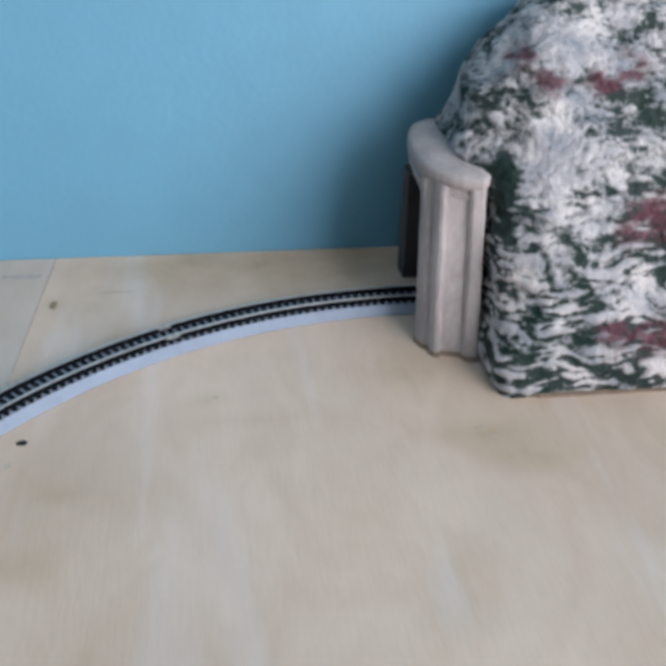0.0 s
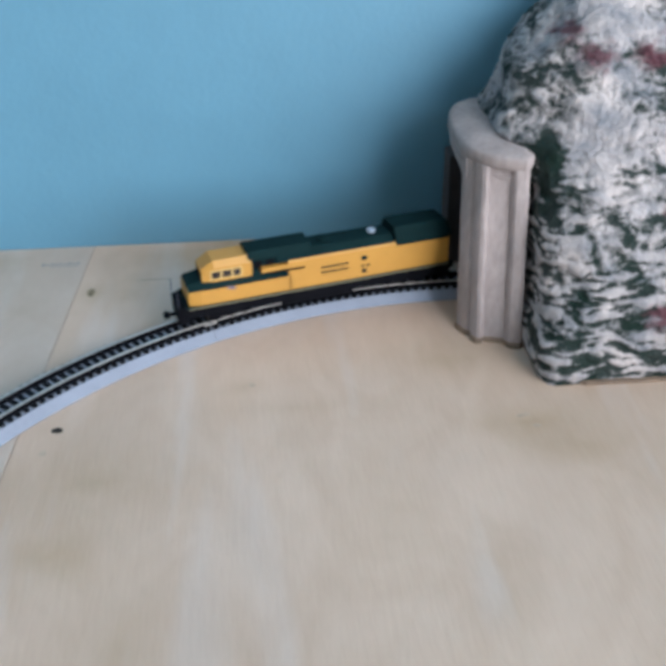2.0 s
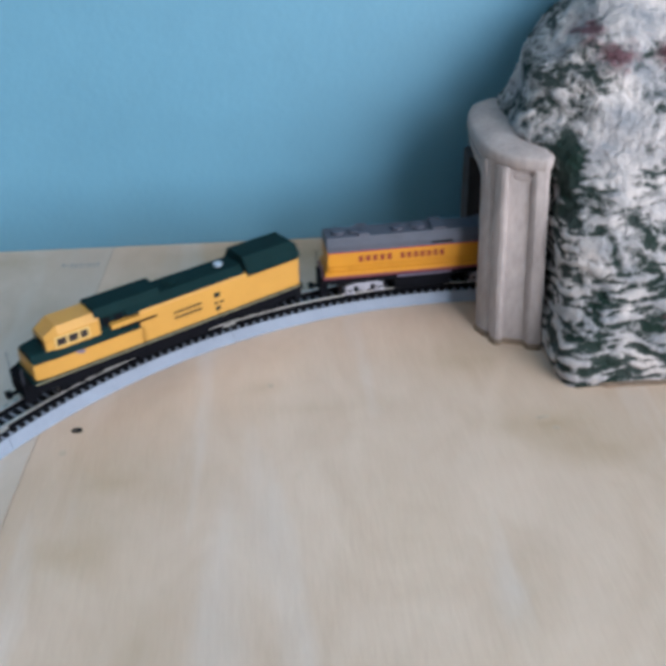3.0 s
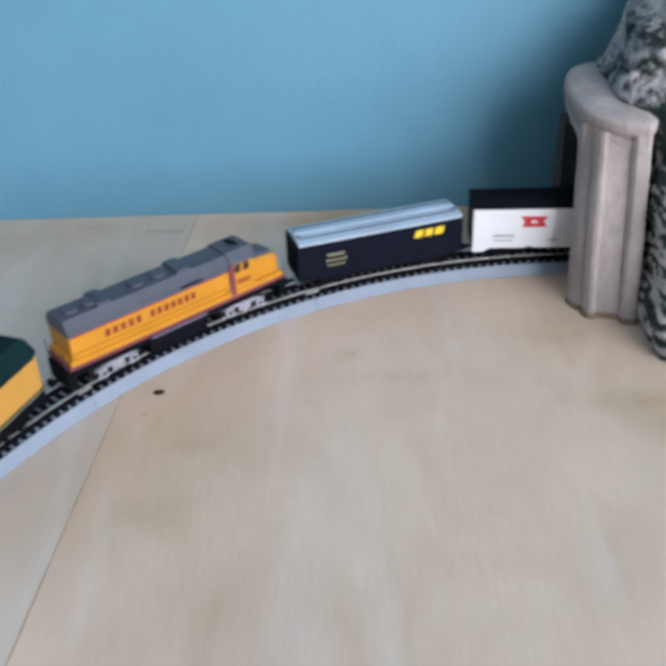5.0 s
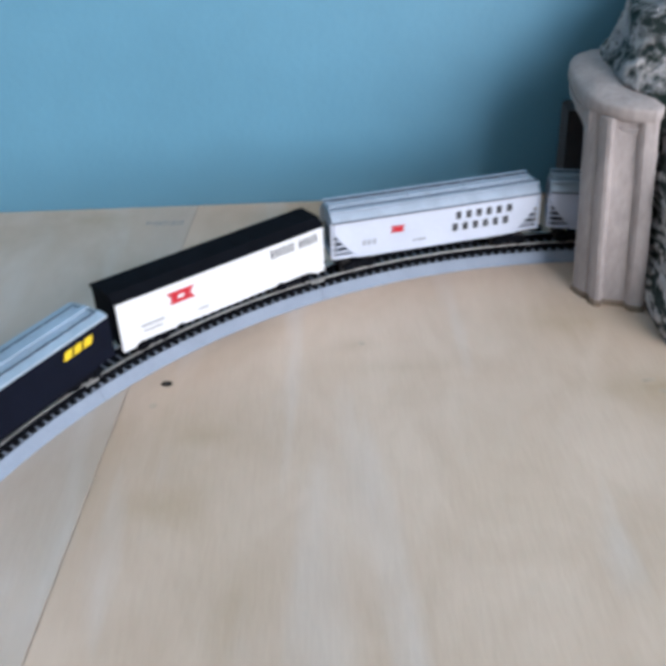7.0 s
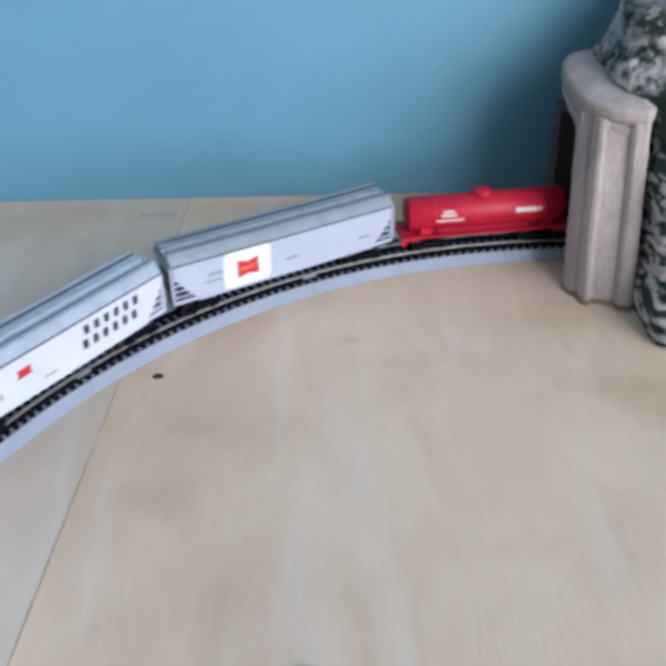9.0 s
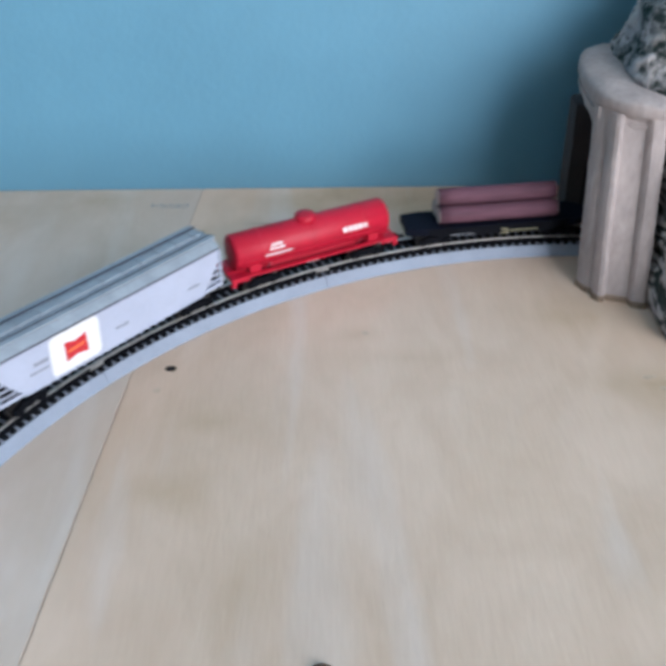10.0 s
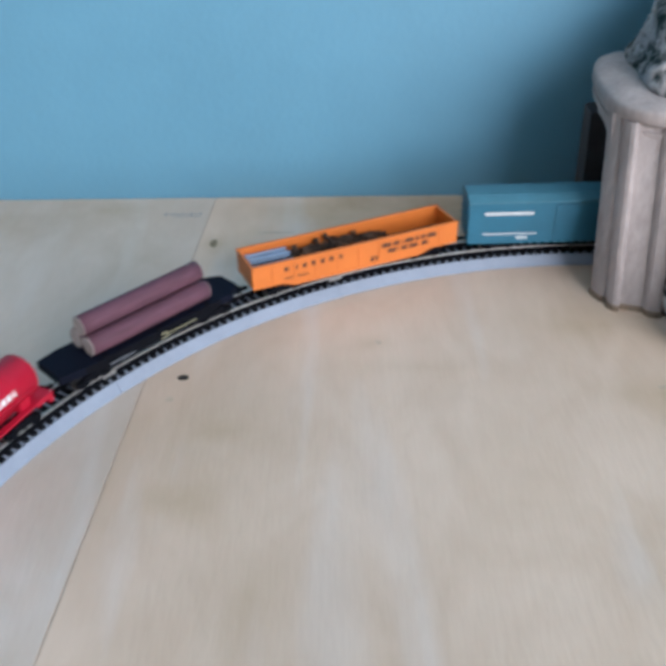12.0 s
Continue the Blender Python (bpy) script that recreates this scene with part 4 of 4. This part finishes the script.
def hopper(name, label, half, paint, roof_paint):
    """A covered hopper: slanted ends with open ladders, sloped roof edges, hatch troughs."""
    c = start_car(name, label, "hopper car")
    h = half
    body = B()
    # sloped underside towards each end, seen in side outline
    prof = [(-h + 2.5, 21), (-h + 2.5, 15.5), (-h + 9.5, 6.4), (-h + 14, 4.0), (h - 14, 4.0), (h - 9.5, 6.4), (h - 2.5, 15.5), (h - 2.5, 21)]
    side_plate(body, -9.3, 9.3, prof)
    part("body", body, paint, c, "smooth hopper side", bevel=0.0004)
    top = B()
    along(top, -h + 1.6, h - 1.6, [(-9.6, 20.6), (-9.4, 21.8), (-5.0, 25.0), (5.0, 25.0), (9.4, 21.8), (9.6, 20.6)])
    part("roof", top, roof_paint, c, "dull grey roof with sloped edges", bevel=0.0004)
    line = B()
    for s in (-1, 1):
        a, b = sorted((s * 9.55, s * 9.85))
        box(line, -h + 1.6, h - 1.6, a, b, 20.7, 21.4)
    part("eave_line", line, M["grey_roof"], c, "dark line under the eaves")
    for s in (-1, 1):
        part("roof_edge_line", box(B(), -h + 1.6, h - 1.6, *sorted((s * 4.6, s * 5.2)), 24.9, 25.7), M["grey_roof"], c, "dark line along the roof walk")
    trough = B()
    box(trough, -h + 4, h - 4, -1.6, 1.6, 24.8, 25.9)
    part("hatch", trough, roof_paint, c, "long roof hatch", bevel=0.0003)
    for i in range(int(2 * h / 9)):
        x = -h + 7 + i * 9
        part("hatch_clamp", box(B(), x - 0.6, x + 0.6, -2.4, 2.4, 25.0, 26.4), roof_paint, c, bevel=0.0002)
    wk = B()
    for s in (-1, 1):
        a, b = sorted((s * 5.0, s * 7.6))
        box(wk, -h + 1.5, h - 1.5, a, b, 25.0, 25.5)
    part("running_board", wk, roof_paint, c, "roof walkway boards")
    for e in (-1, 1):
        x = e * (h - 1.6)
        for s in (-1, 1):
            a, b = sorted((s * 8.4, s * 9.2))
            lad = part("ladder", box(B(), *sorted((x - e * 0.4, x + e * 0.6)), a, b, 4.0, 21), paint, c, "end ladder with rungs")
            a, b = sorted((s * 8.6, s * 9.2))
            for z in (6.6, 9.2, 11.8, 14.4):
                part("rung", box(B(), *sorted((x, x - e * 7.0)), a, b, z, z + 0.7), paint, lad)
        pf = B()
        box(pf, *sorted((x + e * 0.4, x - e * 11)), -9.2, 9.2, 3.6, 5.0)
        part("end_platform", pf, paint, c, bevel=0.0003)
        slope = B()
        box(slope, *sorted((x - e * 1.0, x - e * 2.0)), -8.0, 8.0, 5.0, 20)
        part("end_bulkhead", slope, M["grey_roof"], c, "dark end under the roof")
    bays = B()
    for x in (-0.36 * h, 0, 0.36 * h):
        loft(bays, [[(x - 8, -7, 4.2), (x + 8, -7, 4.2), (x + 8, 7, 4.2), (x - 8, 7, 4.2)], [(x - 3, -4, 1.2), (x + 3, -4, 1.2), (x + 3, 4, 1.2), (x - 3, 4, 1.2)]])
    part("discharge_bays", bays, M["black"], c, "dark discharge bays")
    sill = B()
    box(sill, -h + 12, h - 12, 8.6, 9.5, 3.2, 4.3)
    box(sill, -h + 12, h - 12, -9.5, -8.6, 3.2, 4.3)
    part("side_sill", sill, paint, c, bevel=0.0002)
    freight_ends(c, h, inset=13)
    return c


def lettered_hopper():
    h = 50
    c = hopper("white_hopper", "off-white covered hopper model with black lettering in two rows", h, M["hopper_white"], M["white_hopper_roof"])
    lettering(c, M["decal_black"], (-35, -6, 9.3, 14.4, 18.0, 6, 0.5), (-33.5, -4.5, 9.3, 8.8, 12.4, 6, 0.5))
    decal(c, M["decal_red"], 9.35, [(22, 12.6), (15.4, 12.6), (16.4, 14.2), (15.4, 15.8), (22, 15.8), (21, 14.2)], "small red flag emblem")
    lettering(c, M["decal_grey"], (29, 36, 9.3, 8.6, 11.0, 3, 0.4), (6, 12, 9.3, 7.0, 7.8, 4))
    return c, h - 13


def square_hopper():
    h = 54
    c = hopper("grey_hopper", "light grey covered hopper model with white square emblem", h, M["hopper"], M["hopper_roof"])
    decal(c, M["decal_white"], 9.35, [(28.8, 4.4), (11.0, 4.4), (9.6, 5.2), (9.0, 6.6), (8.6, 18.4), (9.2, 19.8), (10.4, 20.4), (27.8, 20.4), (29.2, 19.6), (29.8, 18.2), (30.4, 6.4), (30.0, 5.0)], "white square panel")
    em = B()
    side_plate(em, 9.55, 9.75, [(24.0, 8.2), (19.2, 9.2), (14.6, 8.2), (14.6, 16.0), (19.2, 14.8), (24.0, 16.0)])
    part("emblem", em, M["decal_red"], c, "red emblem of plain shape")
    glow = B()
    side_plate(glow, 9.75, 9.85, [(23.0, 11.2), (15.8, 11.8), (15.8, 13.0), (23.0, 12.4)])
    part("emblem_band", glow, M["decal_orange"], c, "orange band across the emblem")
    lettering(c, M["decal_grey"], (31, 37, 9.3, 12.6, 14.0, 4), (31, 39, 9.3, 9.8, 10.6, 6), (-4, 2, 9.3, 9.8, 10.8, 4), (-40, -34, 9.3, 9.4, 10.4, 4))
    # black triangle that paints the shade inside the open end
    tri = B()
    side_plate(tri, 8.0, 9.15, [(h - 3.5, 5.4), (h - 3.5, 14.5), (h - 10.2, 6.6)])
    part("end_shadow_panel", tri, M["black"], c, "black panel standing in for the shade in the open end")
    return c, h - 13


def tank_car():
    c = start_car("red_tank_car", "bright red tank car model with dome and white lettering", "tank car")
    h = 40
    t = B()
    n = 28
    rows = []
    for x, r in ((-37.2, 0.1), (-37.0, 5.6), (-36.5, 7.2), (-35.8, 7.9), (35.8, 7.9), (36.5, 7.2), (37.0, 5.6), (37.2, 0.1)):
        rows.append([(x, r * math.cos(a / n * math.tau), 13.4 + r * math.sin(a / n * math.tau)) for a in range(n)])
    loft(t, rows)
    smooth(part("tank", t, M["red"], c, "glossy red tank"))
    d = B()
    rows = []
    for z, r in ((19, 4.7), (22.6, 4.6), (23.2, 4.2), (23.5, 1.5)):
        rows.append([(1.5 + r * math.cos(a / 20 * math.tau), r * math.sin(a / 20 * math.tau), z) for a in range(20)])
    smooth(part("dome", loft(d, rows), M["red"], c, "red dome"))
    fr = B()
    box(fr, -h, h, -3.2, 3.2, 4.0, 6.0)
    for e in (-1, 1):
        box(fr, *sorted((e * (h - 8), e * h)), -8.8, 8.8, 3.6, 5.6)
        box(fr, *sorted((e * (h - 9), e * (h - 14))), -7.0, 7.0, 5.0, 9.0)
        for s in (-1, 1):
            box(fr, *sorted((e * (h - 2.0), e * h)), *sorted((s * 7.0, s * 8.8)), 1.6, 4.0)
    part("underframe", fr, M["red"], c, "red underframe", bevel=0.0004)
    part("saddle", box(B(), -h + 7, h - 7, -3.6, 3.6, 5.4, 9.4), M["red"], c, "red saddle under the tank", bevel=0.0004)
    wk = B()
    for s in (-1, 1):
        a, b = sorted((s * 6.8, s * 9.0))
        box(wk, -h + 4, h - 4, a, b, 5.0, 5.8)
    part("running_board", wk, M["red"], c, "red side walkway", bevel=0.0002)
    hr = B()
    for s in (-1, 1):
        rod(hr, (-33, s * 8.3, 12.0), (33, s * 8.3, 12.0), 0.25, 6)
        for x in (-30, -15, 0, 15, 30):
            rod(hr, (x, s * 7.6, 12.0), (x, s * 8.3, 12.0), 0.25, 6)
    part("handrail", hr, M["red"], c)
    for e in (-1, 1):
        b = B()
        rod(b, (e * 22, 7.8, 8.5), (e * 22, 4.5, 5.0), 0.4, 6)
        part("tank_strap", b, M["maroon"], c)
    for x in (-24, 0, 24):
        strap = B()
        loft(strap, [[(x + dx, 8.1 * math.cos(a / 24 * math.tau), 13.4 + 8.1 * math.sin(a / 24 * math.tau)) for a in range(24)] for dx in (-0.35, 0.35)])
        part("tank_band", strap, M["red"], c)
    # bars follow the tank's side
    for x0, x1, z0, z1, k in ((-25, -12.5, 13.8, 16.0, 5), (11.5, 24, 12.0, 12.9, 1), (15, 22, 14.4, 15.4, 4), (16, 21, 16.0, 17.0, 3)):
        dec = B()
        w = (x1 - x0) / k
        for i in range(k):
            ring = []
            for x in (x0 + i * w, x0 + i * w + w * (0.72 if k > 1 else 1)):
                ring.append([(x, math.sqrt(8.05 ** 2 - (z - 13.4) ** 2), z) for z in (z0, (z0 + z1) / 2, z1)] + [(x, math.sqrt(7.8 ** 2 - (z - 13.4) ** 2), z) for z in (z1, (z0 + z1) / 2, z0)])
            loft(dec, ring)
        part("lettering", dec, M["decal_white"], c, "white lettering bars")
    freight_ends(c, h)
    return c, h - 14


def log_car():
    c = start_car("log_flat_car", "black flat car model carrying maroon pipes", "flat car")
    h = 43
    deck = B()
    loft(deck, [[(x, -w, 4.2), (x, w, 4.2), (x, w, 7.6), (x, -w, 7.6)] for x, w in ((-h, 5.0), (-h + 6, 9.0), (h - 9, 9.0), (h - 3, 8.0), (h, 7.6))])
    part("deck", deck, M["navy"], c, "black flat deck", bevel=0.0003)
    for s in (-1, 1):
        sp = B()
        a, b = sorted((s * 8.2, s * 9.2))
        side_plate(sp, a, b, [(-h + 12, 4.4), (-22, 2.6), (22, 2.6), (h - 10, 4.4), (h - 10, 7.4), (-h + 12, 7.4)])
        part("side_sill", sp, M["black"], c, bevel=0.0002)
    for x in (-24, 0, 24):
        for s in (-1, 1):
            part("stake", box(B(), x - 0.7, x + 0.7, *sorted((s * 8.4, s * 9.4)), 5.0, 8.6), M["black"], c)
    mark = B()
    side_plate(mark, 9.2, 9.4, [(-0.5, 3.0), (-3.5, 2.9), (-4.6, 4.2), (-3.4, 5.6), (-0.7, 5.4), (-0.9, 4.9), (-3.0, 4.9), (-3.7, 4.2), (-3.0, 3.5), (-0.6, 3.5)])
    part("decal", mark, M["decal_tan"], c, "pale hook-shaped emblem")
    lettering(c, M["decal_tan"], (-18, -5.0, 9.2, 4.0, 4.5, 9, 0.85))
    lettering(c, M["decal_grey"], (12, 23, 9.2, 3.6, 4.2, 9, 0.8))
    for y, z in ((4.1, 11.8), (-4.1, 11.8), (0.0, 18.8)):
        lg = B()
        n = 20
        rows = []
        for i in range(9):
            x = -27.5 + 55 * i / 8
            rows.append([(x, y + (3.95 + 0.12 * noise.noise(Vector((x, y, k)) / 6)) * math.cos(k / n * math.tau), z + (3.95 + 0.12 * noise.noise(Vector((x, z, k)) / 6)) * math.sin(k / n * math.tau)) for k in range(n)])
        p = smooth(part("pipe", loft(lg, rows), M["log"], c, "long maroon pipe"))
        for x in (-27.6, 27.6):
            part("pipe_end", rod(B(), (x - 0.15, y, z), (x + 0.15, y, z), 3.75, 20), M["log_end"], p, "pale cut end")
    freight_ends(c, h, inset=13)
    return c, h - 13


def gondola():
    c = start_car("orange_gondola", "orange open gondola model loaded with dark scrap and pale bars", "gondola car")
    h = 49
    side = [(-h, 3.6), (-h + 13, 3.6), (-h + 19, 1.6), (h - 19, 1.6), (h - 13, 3.6), (h, 3.6), (h, 13.6), (-h, 13.6)]
    for s in (-1, 1):
        a, b = sorted((s * 8.6, s * 9.5))
        part("side", side_plate(B(), a, b, side), M["orange"], c, "orange side wall", bevel=0.0002)
        ribs = B()
        for i in range(9):
            x = -h + 9 + i * 10
            a2, b2 = sorted((s * 9.4, s * 9.8))
            box(ribs, x - 0.5, x + 0.5, a2, b2, 3.8, 13.2)
        part("side_ribs", ribs, M["orange"], c)
        rim_bm = B()
        a3, b3 = sorted((s * 8.4, s * 10.0))
        box(rim_bm, -h - 0.2, h + 0.2, a3, b3, 13.4, 14.2)
        part("top_rim", rim_bm, M["orange"], c, bevel=0.0002)
    for e in (-1, 1):
        part("end_wall", box(B(), *sorted((e * (h - 0.9), e * h)), -8.7, 8.7, 3.8, 14.0), M["orange"], c, bevel=0.0002)
    # floor shares the lettering brown, which paints the shade inside the orange walls
    part("load_floor", box(B(), -h + 0.8, h - 0.8, -8.7, 8.7, 3.8, 4.8), M["orange_ink_shade"], c, "floor coloured brown for the shade inside the car")
    lettering(c, M["orange_ink_shade"], (8, 37, 9.5, 9.2, 11.4, 7, 0.45), (24, 35, 9.5, 5.4, 6.4, 8, 0.6), (-38, -10, 9.5, 9.4, 11.6, 5, 0.82), (-34, -13, 9.5, 6.4, 8.4, 4, 0.82), (-9, -5, 9.5, 4.2, 6.6, 2))
    rnd = random.Random(4)
    heap = B()
    for i in range(90):
        x = rnd.uniform(-20, 30)
        z = 6 + rnd.uniform(0, 6.2) * (1 - abs(x - 6) / 40)
        m = Matrix.Translation((x * 0.001, rnd.uniform(-6.4, 6.4) * 0.001, z * 0.001)) @ Euler((rnd.random() * 3, rnd.random() * 3, rnd.random() * 3)).to_matrix().to_4x4()
        bmesh.ops.create_cube(heap, size=1, matrix=m @ Matrix.Diagonal((rnd.uniform(2, 9) * 0.001, rnd.uniform(1, 3) * 0.001, rnd.uniform(1, 3) * 0.001, 1)))
    for y in (-4, -1, 3):
        rod(heap, (-18, y, 8.4), (22, y + 1.5, 11.0), 0.9, 8)
    part("scrap_load", heap, M["scrap"], c, "heap of dark scrap")
    for y, z in ((-6.0, 11.0), (-1.2, 11.4), (3.6, 10.4)):
        part("load_bar", box(B(), 28, 46.5, y - 0.8, y + 0.8, z - 1.2, z + 0.8), M["blue_bar"], c, "pale blue bar", bevel=0.0003)
    part("load_block", box(B(), 32, 46, -7.8, 7.8, 4.8, 9.6), M["black"], c)
    freight_ends(c, h)
    return c, h - 14


def teal_boxcar():
    c = start_car("teal_boxcar", "teal blue boxcar model with paler roof and white lettering", "boxcar")
    h = 46
    body = B()
    along(body, -h, h, [(-9.4, 2.8), (-9.4, 23.0), (9.4, 23.0), (9.4, 2.8)])
    part("body", body, M["teal"], c, "teal blue body", bevel=0.0004)
    roof = B()
    along(roof, -h - 0.3, h + 0.3, [(-9.7, 22.6), (-9.7, 23.4), (-5, 25.4), (5, 25.4), (9.7, 23.4), (9.7, 22.6)])
    part("roof", roof, M["teal_roof"], c, "pale teal roof", bevel=0.0003)
    for e in (-1, 1):
        for z in (6, 10, 14, 18):
            part("end_rib", box(B(), *sorted((e * (h - 0.3), e * (h + 0.5))), -8.6, 8.6, z, z + 1.4), M["teal"], c)
    door = B()
    side_plate(door, 9.3, 9.9, [(-7, 3.4), (7, 3.4), (7, 21.6), (-7, 21.6)])
    part("door", door, M["teal"], c, bevel=0.0003)
    lettering(c, M["decal_white"], (17, 39, 9.4, 17.0, 18.4, 11, 0.8), (15, 39, 9.4, 7.4, 7.9, 1, 1.0), (19, 24, 9.4, 5.0, 6.2, 4, 0.8), (-22, -14, 9.4, 13, 18, 2))
    freight_ends(c, h)
    return c, h - 14


# couplings: arc metres from the curve's zero angle at 0 s, front to back
S0 = 0.3792
LIFT = 0.003  # body height over the trucks
TRAIN = [(lead_loco, 0.0, 0.1407), (second_loco, 0.1407, 0.1156), (black_car, 0.2563, 0.0835), (white_boxcar, 0.3398, 0.1054), (lettered_hopper, 0.4452, 0.1050),
         (square_hopper, 0.5502, 0.1135), (tank_car, 0.6637, 0.0876), (log_car, 0.7513, 0.0932), (gondola, 0.8445, 0.1071), (teal_boxcar, 0.9516, 0.1000)]
EXTRA = {log_car: -0.0003, teal_boxcar: -0.001, lettered_hopper: 0.002, square_hopper: 0.002, second_loco: 0.0008}
cars = []
for make, ahead, length in TRAIN:
    ob, pivot = make()
    for child in ob.children:
        if not child.name.startswith(("truck", "coupler", "pilot", "fuel_tank")):
            child.location.z += LIFT + EXTRA.get(make, 0)
    cars.append((ob, S0 - ahead - length / 2, pivot * 0.001))


def travelled(t):
    """Metres run since the start; the train slows a little and then picks up."""
    drift = np.interp(t, [0, 1.5, 2.5, 4.5, 5.5, 6.5, 8.5, 9.5, 10.5, 12], [0, -0.002, 0, -0.003, -0.0045, -0.0035, 0.001, 0.0055, 0.008, 0.006])
    return 0.0824 * t + 0.0003 * t * t + float(drift)


def slack(k, t):
    """Metres by which the freight cars hang back until the couplings close up."""
    if k < 2:
        return 0.0
    near, far = [0.0030, 0.0030, 0.0023, 0.0009, 0.0], [0.0062, 0.0062, 0.0035, 0.0013, 0.0]
    return float(np.interp(t, [0, 4.5, 5.0, 5.5, 6.0], near if k == 2 else far))


def motions():
    for k, (ob, s, pivot) in enumerate(cars):
        rows = []
        for i in range(25):
            t = i * 0.5
            a = (s + travelled(t) - slack(k, t)) / RC
            r = math.sqrt(RC * RC - pivot * pivot)
            rows.append((t, Matrix.Translation((CX + r * math.cos(a), CY + r * math.sin(a), RAIL)) @ Matrix.Rotation(a + math.pi / 2, 4, "Z")))
        walk(ob, rows)


motions()
